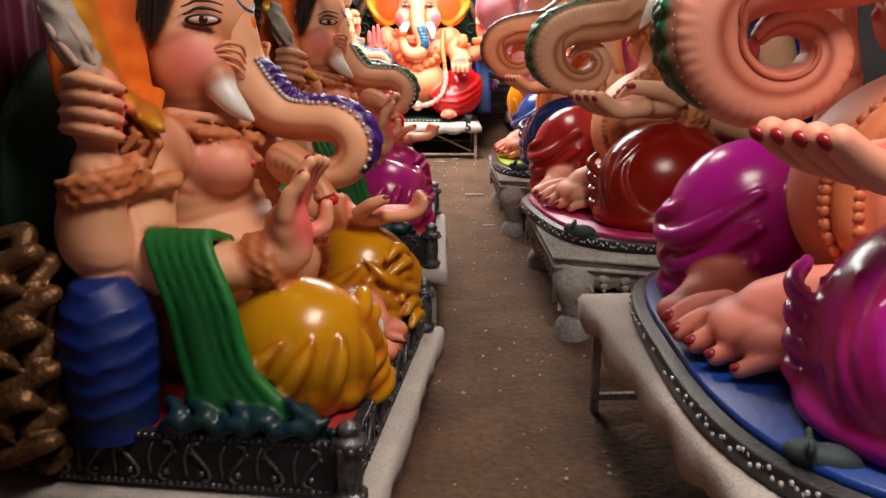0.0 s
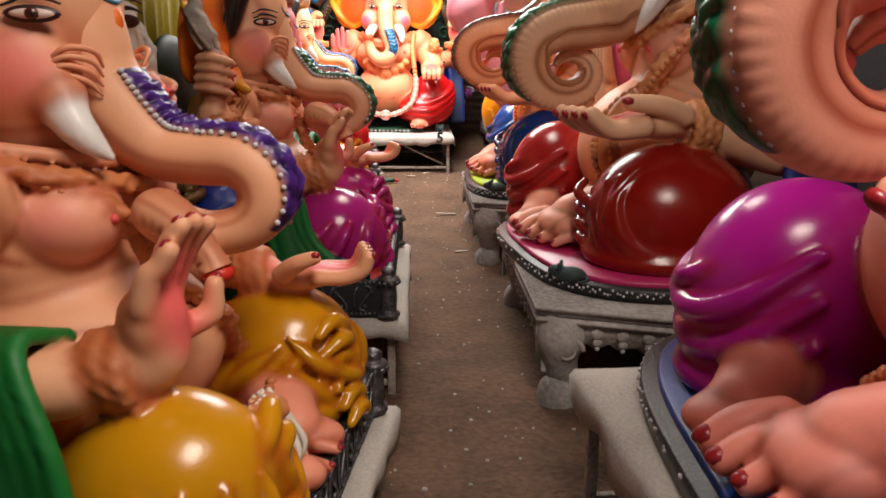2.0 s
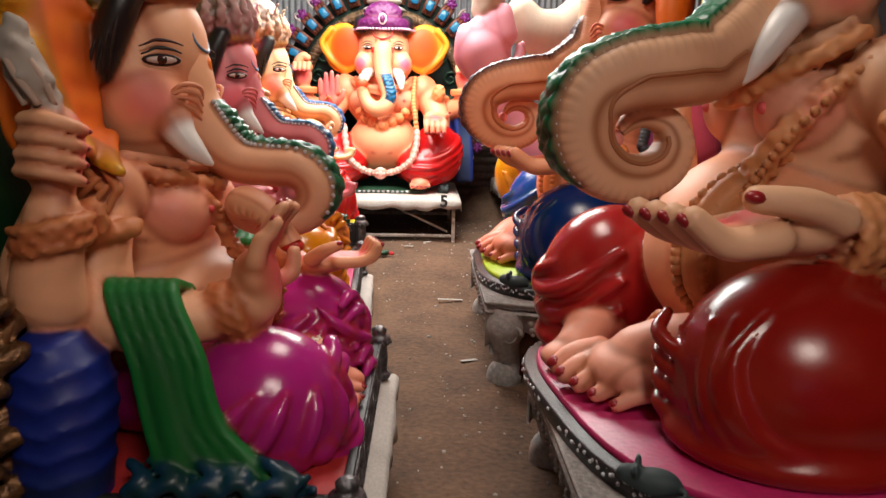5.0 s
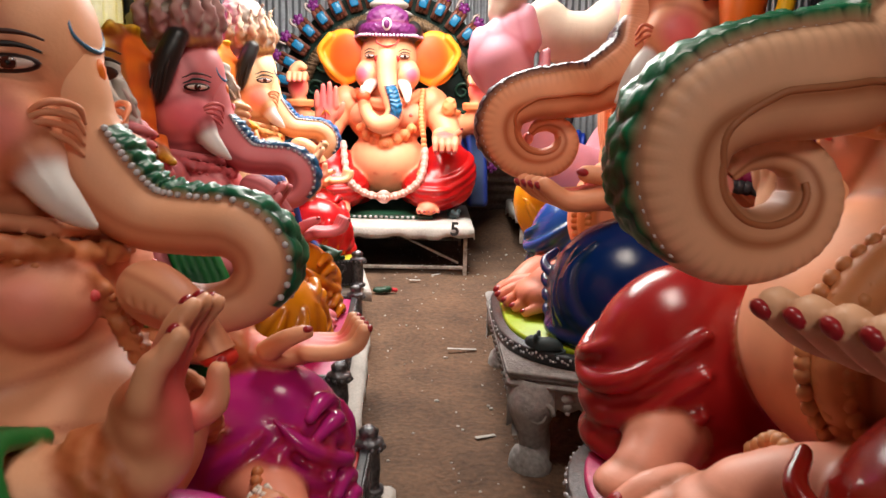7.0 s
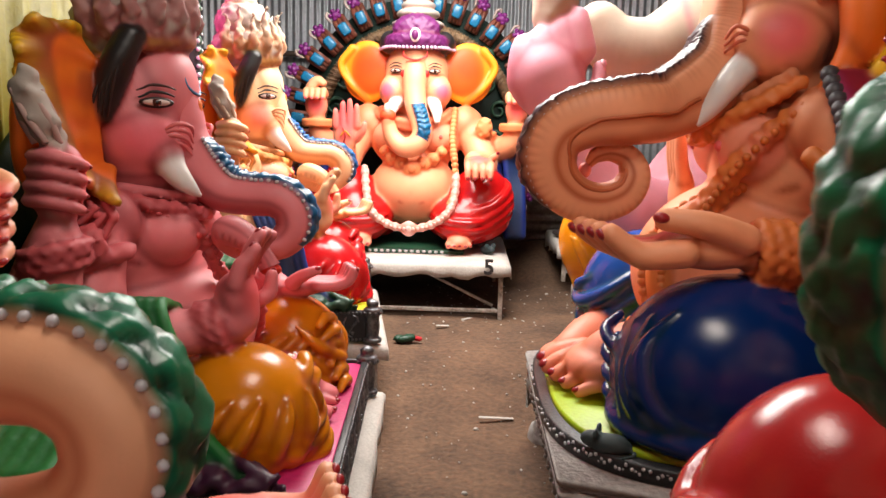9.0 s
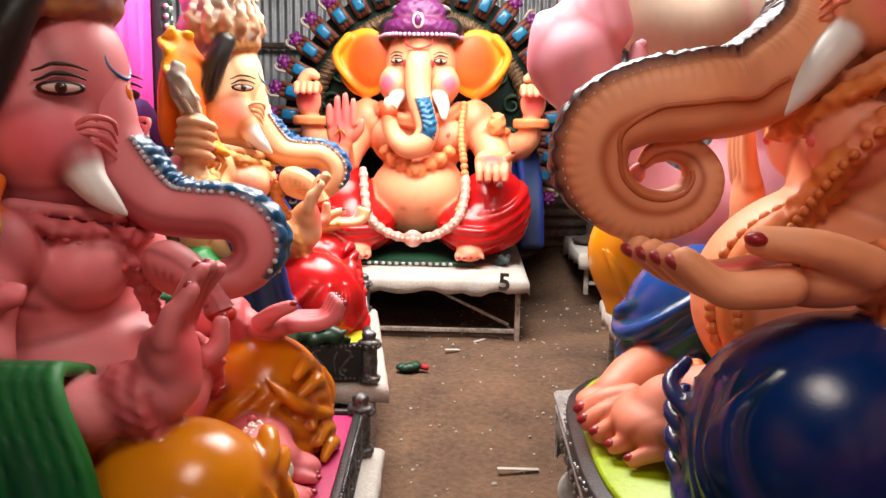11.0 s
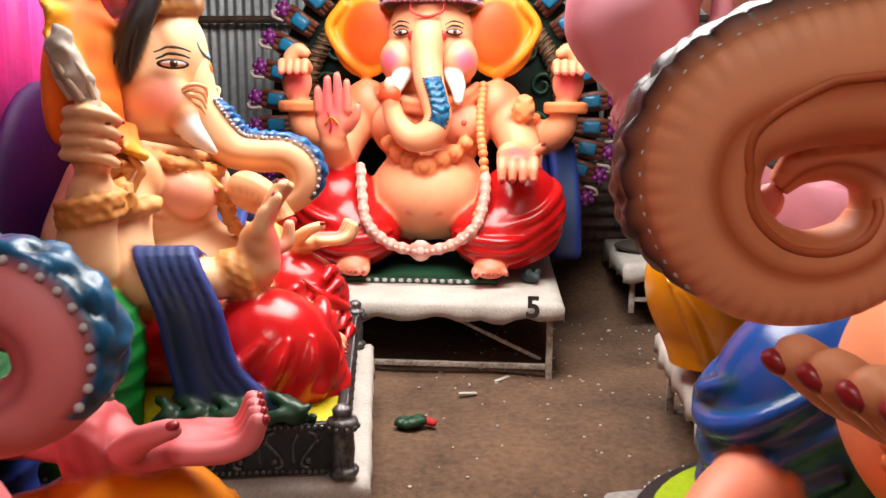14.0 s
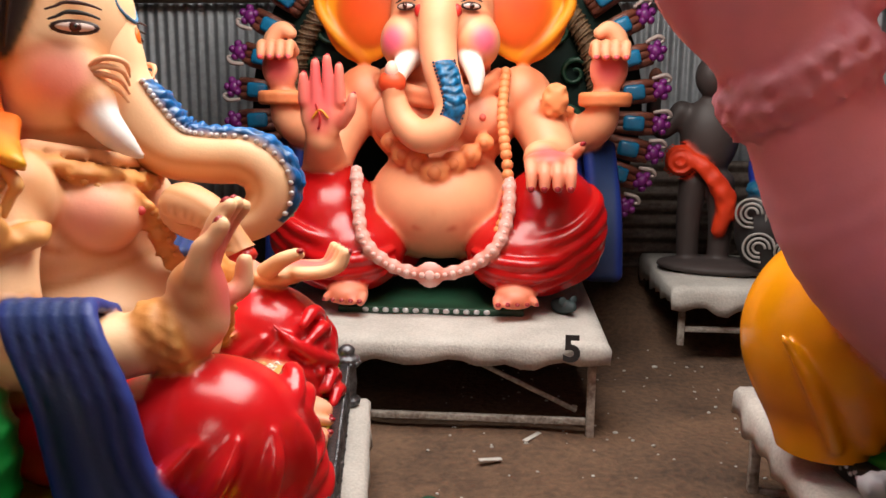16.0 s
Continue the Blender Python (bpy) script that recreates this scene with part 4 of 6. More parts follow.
        hang = [[(s * -75, 34 - 22 * q), (s * -52, 10 - 22 * q), (s * -20, -8 - 18 * q), (s * 20, -14 - 16 * q)] for q in range(3)]
        cl.ridges((0.41, s * 0.40, 0.19), (0.25, 0.225, 0.25), hang, 0.026, D, p["gloss"], 0.012)
        for q in range(6):
            # frilled hem that falls over the shin
            z0 = 0.34 - 0.06 * q
            cl.roll([(0.56 + 0.018 * q, s * 0.24, z0 - 0.02, 0.016), (0.585 + 0.02 * math.sin(q * 1.7) + 0.012 * q, s * 0.30, z0 + 0.012, 0.026), (0.595 + 0.012 * q, s * 0.37, z0 - 0.025, 0.03), (0.58, s * 0.45, z0 - 0.06, 0.02)], D, p["gloss"], 0.01)
        cl.lump((0.44, s * 0.37, 0.06), (0.20, 0.23, 0.10), D, p["gloss"], 0.03, ripple=folds(7, 0.02))
        # shin and foot
        cl.roll([(0.34, s * 0.34, 0.12, 0.09), (0.46, s * 0.18, 0.12, 0.085), (0.52, s * 0.10, 0.09, 0.07)], mix(S, p["palm"], 0.35), 0.45, 0.03)
        cl.lump((0.56, s * 0.11, 0.05), (0.10, 0.07, 0.055), mix(S, p["palm"], 0.35), k=0.03)
        for i in range(5):
            finger(cl, [(0.60, s * (0.05 + 0.03 * i), 0.05), (0.65 - 0.008 * i, s * (0.048 + 0.032 * i), 0.04)], mix(S, p["palm"], 0.35), p["nail"], (0.2, 0, 0.7), 0.024 - 0.002 * i)
        jewels(cl, [(0.46, s * 0.06, 0.14), (0.44, s * 0.16, 0.20), (0.47, s * 0.26, 0.12)], 0.017, J, 0.024)
    # white tassel of the sash between the knees
    for i in range(14):
        t = i / 13
        j = 0.02 * math.sin(i * 2.4)
        cl.cord([(0.50 + j, -0.20 + 0.10 * t, 0.30 + 0.5 * j, 0.007), (0.56, -0.21 + 0.12 * t + j, 0.22, 0.010), (0.585 + j, -0.22 + 0.14 * t, 0.15, 0.009), (0.60 - 0.5 * j, -0.23 + 0.16 * t - j, 0.075 + j, 0.005)], p["sash"], 0.5, 5, 4)
    cl.lump((0.53, -0.16, 0.27), (0.05, 0.07, 0.04), p["jewel"], 0.5, 0.01, ripple=ornate(90, 0.008))
    # shawl over the forearm, in cords of folds
    for s in (-1, 1):
        for i in range(6):
            o = 0.036 * i
            cl.roll([(0.06 + 0.9 * o, s * 0.39, 0.56, 0.020), (0.075 + 0.9 * o, s * 0.565, 0.61, 0.021), (0.10 + 0.95 * o, s * 0.63, 0.46, 0.021), (0.14 + o, s * 0.65, 0.22, 0.023), (0.19 + 1.5 * o, s * 0.67, 0.05, 0.027)], p["shawl"], 0.5, 0.004)
        cl.roll([(0.13, s * 0.53, 0.55, 0.05), (0.16, s * 0.60, 0.42, 0.055), (0.20, s * 0.61, 0.22, 0.07), (0.23, s * 0.61, 0.06, 0.09)], p["shawl"], 0.5, 0.01)
        for i in range(8):
            o = 0.04 + 0.058 * i
            w = 0.03 * math.sin(i * 2.3)
            cl.roll([(0.05 + o, s * 0.67, 0.10 + 0.4 * w, 0.016), (0.10 + o + w, s * 0.72, 0.07, 0.024), (0.06 + o - w, s * (0.715 + 0.3 * w), 0.03, 0.026), (0.12 + o, s * 0.68, 0.012, 0.018), (0.15 + o + w, s * 0.71, 0.05 + w, 0.014)], p["frill"], 0.35, 0.006, ripple=ornate(70, 0.006))
        # bolster
        cl.roll([(-0.09, s * 0.655, 0.10, 0.135), (-0.09, s * 0.65, 0.28, 0.15), (-0.085, s * 0.645, 0.39, 0.125), (-0.085, s * 0.645, 0.44, 0.06)], p["bolster"], 0.45, 0.02, ripple=lambda x, y, z: 0.011 * np.abs(np.sin((z - 2.2 * (x + 0.09) ** 2 + 0.006 * np.sin(x * 60)) * 40)) ** 0.7)
        cl.roll([(-0.09, s * 0.655, -0.02, 0.12), (-0.09, s * 0.655, 0.06, 0.12)], p["bolster"], 0.45, 0.02)
    # the trunk and its tip
    trunk(cl, [up(-0.075, 0, 1.34, 0.09), up(-0.05, 0, 1.235, 0.112), up(-0.028, 0, 1.12, 0.118), up(0.005, 0, 1.025, 0.108), up(0.075, 0, 0.925, 0.096), up(0.16, 0, 0.855, 0.084), up(0.26, -0.002, 0.838, 0.08), up(0.355, -0.006, 0.832, 0.078), up(0.415, -0.012, 0.79, 0.074), up(0.425, -0.02, 0.725, 0.07), up(0.38, -0.03, 0.672, 0.064), up(0.295, -0.05, 0.655, 0.062), up(0.225, -0.10, 0.685, 0.064), up(0.225, -0.17, 0.73, 0.062), up(0.295, -0.215, 0.71, 0.05), up(0.355, -0.23, 0.65, 0.034), up(0.375, -0.235, 0.615, 0.04)],
          p, 0.255, 0.655, lean=(1, 0, 0.3), width=0.50, rib_from=0.76, bulge=0.012, ribamp=0.003)
    cl.bead(up(0.378, -0.236, 0.608, 0)[:3], (0.04, 0.038, 0.026), rgb(205, 45, 30), 0.4, 12, 6)

    def settle(V):
        W = V.copy()
        W[:, 0] -= drift(V[:, 2])
        W[:, 2] = np.where(V[:, 2] < 0.8, 0.90 * V[:, 2], 0.72 + 0.89 * (V[:, 2] - 0.8))
        return W

    return cl.skin(name, settle)


def ganesha_curl(p, name="idol"):
    """The larger idol of the second row: trunk coiled into a broad ribbed disc."""
    cl = Clay((-0.80, -1.06, -0.03), (1.02, 1.06, 2.3), 0.0125)
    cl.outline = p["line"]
    S, L, J = p["skin"], p["line"], p["jewel"]
    warm, D, foot = mix(S, L, 0.35), p["dhoti"], mix(S, p["palm"], 0.35)
    cl.lump((0.02, 0, 0.50), (0.52, 0.45, 0.42), mix(S, rgb(235, 110, 50), p.get("flush", 0.3)))
    cl.lump((-0.08, 0, 0.95), (0.30, 0.38, 0.32), S, k=0.06)
    for s in (-1, 1):
        cl.lump((0.10, s * 0.19, 1.05), (0.16, 0.165, 0.16), mix(S, rgb(240, 130, 130), 0.3), k=0.03)
        cl.lump((-0.10, s * 0.38, 1.14), (0.16, 0.15, 0.16), S, k=0.05)
        cl.bead((0.255, s * 0.20, 1.05), 0.024, rgb(215, 95, 95), 0.45)
    cl.lump((-0.04, 0, 1.30), (0.22, 0.25, 0.17), warm, k=0.05)
    cl.lump((-0.04, 0, 1.66), (0.28, 0.31, 0.33), S, k=0.06)
    cl.lump((0.08, 0, 1.70), (0.19, 0.22, 0.25), S, k=0.06)
    for s in (-1, 1):
        cl.lump((0.05, s * 0.20, 1.47), (0.18, 0.14, 0.165), S, k=0.05)
        cl.stroke([(0.08, s * 0.35, 1.49)], 0.15, rgb(235, 95, 110), 0.8)
        cl.roll([(0.17, s * 0.20, 1.38, 0.065), (0.24, s * 0.235, 1.31, 0.058), (0.31, s * 0.24, 1.21, 0.042), (0.36, s * 0.235, 1.14, 0.02)], rgb(225, 224, 222), 0.3, 0.006)
        for q in range(3):
            cl.cord([(0.13 + 0.015 * q, s * 0.27, 1.42 + 0.028 * q, 0.008), (0.21 + 0.015 * q, s * 0.26, 1.465 + 0.026 * q, 0.009), (0.27, s * 0.21, 1.42 + 0.026 * q, 0.006)], mix(S, rgb(190, 50, 35), 0.6), 0.5)
        cl.lump((-0.20, s * 0.40, 1.68), (0.11, 0.14, 0.33), p["ear"], k=0.02, turn=(s * 14, 0, s * -30))
        cl.roll([(-0.15, s * 0.36, 1.95, 0.06), (-0.30, s * 0.54, 1.85, 0.045), (-0.33, s * 0.58, 1.58, 0.04), (-0.22, s * 0.54, 1.36, 0.045), (-0.12, s * 0.46, 1.20, 0.035), (-0.04, s * 0.45, 1.12, 0.018)], p["eartip"], 0.45, 0.03)
        cl.roll([(-0.16, s * 0.38, 1.75, 0.08), (-0.16, s * 0.44, 1.48, 0.07), (-0.07, s * 0.43, 1.27, 0.045)], p["ear"], 0.45, 0.03)
        cl.roll([(0.03, s * 0.305, 1.97, 0.05), (-0.04, s * 0.335, 1.83, 0.06), (-0.06, s * 0.34, 1.7, 0.045), (-0.03, s * 0.345, 1.64, 0.02)], BLACK, 0.35, 0.008)
        eye(cl, (0.13, s * 0.29, 1.68), Vector((0.42, s * 0.9, 0.05)).normalized(), Vector((0.9, -s * 0.42, 0)).normalized(), 0.065, L)
    cl.roll([(0.12, -0.26, 1.93, 0.04), (0.23, 0, 1.98, 0.045), (0.12, 0.26, 1.93, 0.04)], p["crownband"], 0.45, 0.01, ripple=ornate(90, 0.008))
    cl.lump((-0.04, 0, 2.05), (0.27, 0.28, 0.20), p["crown"], 0.8, 0.02, ripple=ornate(50, 0.014))
    # arms in front: the left one lies open, palm up; the right one is raised
    for s in (-1, 1):
        elbow = (-0.36, s * 0.62, 0.56)
        wrist = (0.23, 0.64, 0.69) if s > 0 else (0.21, -0.50, 0.68)
        cl.roll([(-0.12, s * 0.42, 1.12, 0.15), (-0.26, s * 0.56, 0.84, 0.14), (*elbow, 0.135), (-0.12, s * 0.58, 0.60, 0.125), (*wrist, 0.085)], S, 0.45, 0.03)
        for off in (-0.10, -0.055, -0.01):
            cl.roll([(wrist[0] + off, wrist[1] + 0.02 + 0.098 * math.cos(q), wrist[2] - 0.012 + 0.098 * math.sin(q), 0.03) for q in np.linspace(0, 2 * math.pi, 12)], J, 0.5, 0.01, 2, ripple=ornate(95, 0.008))
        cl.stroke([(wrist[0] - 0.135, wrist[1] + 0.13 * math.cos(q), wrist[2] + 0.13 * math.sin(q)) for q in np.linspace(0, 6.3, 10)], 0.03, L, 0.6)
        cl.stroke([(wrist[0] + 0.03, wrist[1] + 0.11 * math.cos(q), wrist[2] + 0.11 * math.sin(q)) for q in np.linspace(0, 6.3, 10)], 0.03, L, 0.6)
        cl.roll([(-0.26, s * 0.44, 1.02, 0.04), (-0.14, s * 0.64, 0.95, 0.04), (0.02, s * 0.54, 1.02, 0.04)], J, 0.5, 0.012, ripple=ornate(70, 0.01))
    cl.lump((0.42, 0.65, 0.69), (0.18, 0.125, 0.075), S, k=0.03, turn=(0, -4, 0))
    for i in range(4):
        y = 0.37 + 0.068 * i
        finger(cl, [(0.51, y + 0.18, 0.685), (0.64, y + 0.18, 0.67), (0.76 - 0.02 * i, y + 0.18, 0.695), (0.84 - 0.025 * i, y + 0.18, 0.745)], S, p["nail"], (0.55, 0, -0.5), 0.054)
    finger(cl, [(0.30, 0.73, 0.735), (0.44, 0.77, 0.785), (0.58, 0.755, 0.80)], S, p["nail"], (0.15, 0.8, 0.2), 0.058)
    cl.stroke([(0.42, 0.64, 0.765), (0.64, 0.64, 0.745)], 0.09, p["palm"], 0.85)
    cl.lump((0.24, -0.44, 0.80), (0.06, 0.11, 0.15), S, k=0.03)
    for i in range(4):
        y = -0.53 + 0.056 * i
        finger(cl, [(0.25, y, 0.88), (0.27, y, 0.98), (0.28, y, 1.07), (0.29, y, 1.15)], S, p["nail"], (-0.8, 0, 0.2), 0.036)
    # arms behind
    for s in (-1, 1):
        cl.roll([(-0.22, s * 0.38, 1.08, 0.14), (-0.34, s * 0.62, 0.84, 0.13), (-0.30, s * 0.78, 0.78, 0.12), (-0.24, s * 0.80, 0.98, 0.10), (-0.22, s * 0.78, 1.14, 0.085)], p.get("backarm", S), 0.45, 0.03)
        cl.lump((-0.20, s * 0.78, 1.30), (0.09, 0.09, 0.14), p.get("backarm", S), k=0.03)
        for i in range(4):
            z = 1.22 + 0.06 * i
            finger(cl, [(-0.27, s * 0.85, z), (-0.16, s * 0.88, z + 0.01), (-0.08, s * 0.84, z + 0.006)], p.get("backarm", S), p["nail"], (0.5, s * 0.3, 0.1), 0.034)
    # thread, necklaces
    cl.roll([(0.02, 0.37, 1.30, 0.03), (0.20, 0.26, 1.18, 0.036), (0.30, 0.04, 1.08, 0.04), (0.20, -0.26, 1.18, 0.036), (0.02, -0.37, 1.30, 0.03)], J, 0.5, 0.012, 5, ornate(70, 0.016))
    cl.roll([(-0.02, 0.40, 1.24, 0.03), (0.19, 0.31, 1.0, 0.045), (0.30, 0.23, 0.80, 0.05), (0.40, 0.14, 0.62, 0.052), (0.38, 0.05, 0.44, 0.045)], J, 0.5, 0.012, 5, ornate(62, 0.018))
    jewels(cl, [(0.02, 0.42, 1.21), (0.22, 0.35, 0.98), (0.33, 0.28, 0.78), (0.43, 0.19, 0.60)], 0.018, mix(J, L, 0.25), 0.026)
    cl.roll([(0.04, 0.33, 1.33, 0.03), (0.14, 0.25, 1.25, 0.035), (0.22, 0.12, 1.20, 0.035)], warm, 0.5, 0.012, 5, ornate(70, 0.008))
    cl.stroke([(0.14, 0.36, 1.05)], 0.10, mix(S, rgb(240, 110, 110), 0.5), 0.6)
    cl.ridges((0.02, 0, 0.50), (0.52, 0.45, 0.42), [[(62, 58), (38, 40), (30, 18), (32, -8), (40, -26)]], 0.06, J, 0.5, 0.02)
    for dz in (0, 1, 2):
        line = [(62 - 5 * dz, 58), (40 - 5 * dz, 40), (34 - 6 * dz, 18), (36 - 6 * dz, -8), (44 - 6 * dz, -28)]
        jewels(cl, [(0.02 + 0.555 * math.cos(radians(e)) * math.cos(radians(a)), 0.485 * math.cos(radians(e)) * math.sin(radians(a)), 0.50 + 0.455 * math.sin(radians(e))) for a, e in line], 0.024, mix(J, L, 0.15 * dz), 0.03)
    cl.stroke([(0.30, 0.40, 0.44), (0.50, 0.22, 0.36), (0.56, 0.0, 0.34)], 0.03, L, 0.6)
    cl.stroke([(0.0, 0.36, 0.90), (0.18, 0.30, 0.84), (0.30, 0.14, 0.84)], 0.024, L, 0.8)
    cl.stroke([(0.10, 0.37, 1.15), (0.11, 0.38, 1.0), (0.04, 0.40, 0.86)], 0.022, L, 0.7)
    # legs
    for s in (-1, 1):
        dk = p.get("farknee", D) if s < 0 else D
        f0 = 0.16 if s < 0 else 0.0
        cl.roll([(-0.10, s * 0.30, 0.24, 0.24), (0.10 + 2 * f0, s * 0.46, 0.24, 0.22)], dk, p["gloss"], 0.05)
        kc, kr = ((0.29 + p.get("near", 0.0), 0.64, 0.23), (0.42, 0.355, 0.365)) if s > 0 else ((0.50 + p.get("far", 0.0), -0.48, 0.28), (0.32, 0.28, 0.34))
        cl.lump(kc, kr, dk, p["gloss"], 0.03)
        cl.lump((kc[0] + 0.02, kc[1], 0.05), (kr[0], kr[1] + 0.02, 0.11), dk, p["gloss"], 0.06)
        if s > 0:
            drape = [[(38 - 16 * q, 44 - 6 * q), (30 - 4 * q, 16 - 11 * q), (44 + 2 * q, -14 - 9 * q), (82 + 6 * q, -26 - 7 * q)] for q in range(5)]
            cl.ridges(kc, (kr[0] * 1.01, kr[1] * 1.02, kr[2] * 1.02), drape, 0.03, dk, p["gloss"], 0.02)
        else:
            drape = [[(-75, 34 - 20 * q), (-38, 8 - 20 * q), (0, -4 - 18 * q), (38, 4 - 19 * q), (78, 30 - 20 * q)] for q in range(4)]
            cl.ridges(kc, (kr[0] * 1.02, kr[1] * 1.04, kr[2] * 1.04), drape, 0.036, dk, p["gloss"], 0.014)
        # scalloped hem by the foot
        for i in range(4):
            cl.roll([(kc[0] + kr[0] * 0.86, s * 0.40, 0.38 - 0.085 * i, 0.02), (kc[0] + kr[0] * 1.02 - 0.008 * i, s * 0.50, 0.33 - 0.08 * i, 0.028), (kc[0] + kr[0] * 0.86 - 0.02 * i, s * 0.70, 0.26 - 0.07 * i, 0.022)], dk, p["gloss"], 0.02)
        if s > 0 and p.get("foot", True):
            cl.roll([(0.36, 0.40, 0.20, 0.15), (0.52, 0.28, 0.20, 0.135), (0.64, 0.20, 0.15, 0.125)], foot, 0.45, 0.04)
            cl.lump((0.68, 0.19, 0.11), (0.16, 0.185, 0.10), foot, k=0.03)
            for i in range(5):
                y = 0.03 + 0.082 * i
                x = (0.0, 0.0, -0.025, -0.06, -0.105)[i]
                finger(cl, [(0.74 + x, y, 0.125 - 0.010 * i), (0.83 + x, y, 0.115 - 0.012 * i), (0.895 + x, y, 0.08 - 0.010 * i)], foot, p["nail"], (0.3, 0.15, 0.72), 0.060 - 0.006 * i)
                if i < 4:
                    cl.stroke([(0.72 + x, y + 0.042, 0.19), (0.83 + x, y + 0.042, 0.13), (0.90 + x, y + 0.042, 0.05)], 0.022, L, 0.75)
            jewels(cl, [(0.55, 0.04, 0.22), (0.555, 0.15, 0.295), (0.58, 0.28, 0.28), (0.63, 0.36, 0.17)], 0.026, J, 0.032)
    if p.get("foot", True):
        cl.roll([(0.50, -0.40, 0.12, 0.12), (0.66, -0.26, 0.12, 0.11), (0.76, -0.16, 0.08, 0.09)], foot, 0.45, 0.04)
        cl.lump((0.80, -0.13, 0.06), (0.12, 0.10, 0.06), foot, k=0.03)
    # shawl: fan of folds with a silvered border, over the left shoulder and arm
    for i in range(9):
        t = i / 8
        cl.roll([(-0.06 - 0.14 * t, 0.50, 1.30, 0.04), (-0.08 - 0.26 * t, 0.68, 1.08, 0.042), (-0.02 - 0.56 * t, 0.76, 0.80, 0.045)], p["shawl"], 0.5, 0.008)
        if i % 1 == 0:
            cl.roll([(-0.60 + 0.03 * i, 0.62, 0.60, 0.04), (-0.58 + 0.04 * i, 0.80, 0.36, 0.042), (-0.56 + 0.05 * i, 0.86, 0.05, 0.045)], p["shawl2"], 0.5, 0.014)
    jewels(cl, [(-0.03, 0.50, 1.32), (-0.03, 0.68, 1.09), (0.04, 0.77, 0.80)], 0.036, p["hem"], 0.022)
    jewels(cl, [(0.03, 0.78, 0.78), (-0.18, 0.80, 0.75), (-0.58, 0.79, 0.75)], 0.034, p["hem"], 0.022)
    # trunk: a broad slab that rolls under, its tip curled over an open eye
    if p.get("trunk", True):
        coil = [(0.39, 1.21, 0.142), (0.57, 1.178, 0.136), (0.75, 1.152, 0.126), (0.872, 1.09, 0.12), (0.913, 0.99, 0.117), (0.882, 0.88, 0.11), (0.79, 0.802, 0.10), (0.675, 0.786, 0.088), (0.575, 0.828, 0.08), (0.535, 0.91, 0.07), (0.565, 0.985, 0.056), (0.635, 1.012, 0.046), (0.70, 0.995, 0.036), (0.738, 0.955, 0.022)]
        coil = [(1.3 - (1.3 - x) * 0.91, 0.30 * min(1.0, (x - 0.15) / 0.45) - 0.005 * i if i < 3 else 0.30 - 0.005 * i, 1.065 - (1.065 - z) * 0.91, r * 0.91) for i, (x, z, r) in enumerate(coil)]
        trunk(cl, [(0.04, 0, 1.86, 0.16), (0.11, 0, 1.68, 0.18), (0.15, 0.01, 1.50, 0.175), (0.25, 0.06, 1.33, 0.155)] + coil,
              p, 0.16, 0.73, lean=(1, 0, 0.3), ribs=0.024, width=0.54, bulge=0.018, ribamp=0.0012, square=0.75)
        cl.bead((0.80, 0.23, 0.938), (0.027, 0.027, 0.032), mix(S, rgb(245, 130, 140), 0.6), 0.4, 10, 6)
    return cl.skin(name)


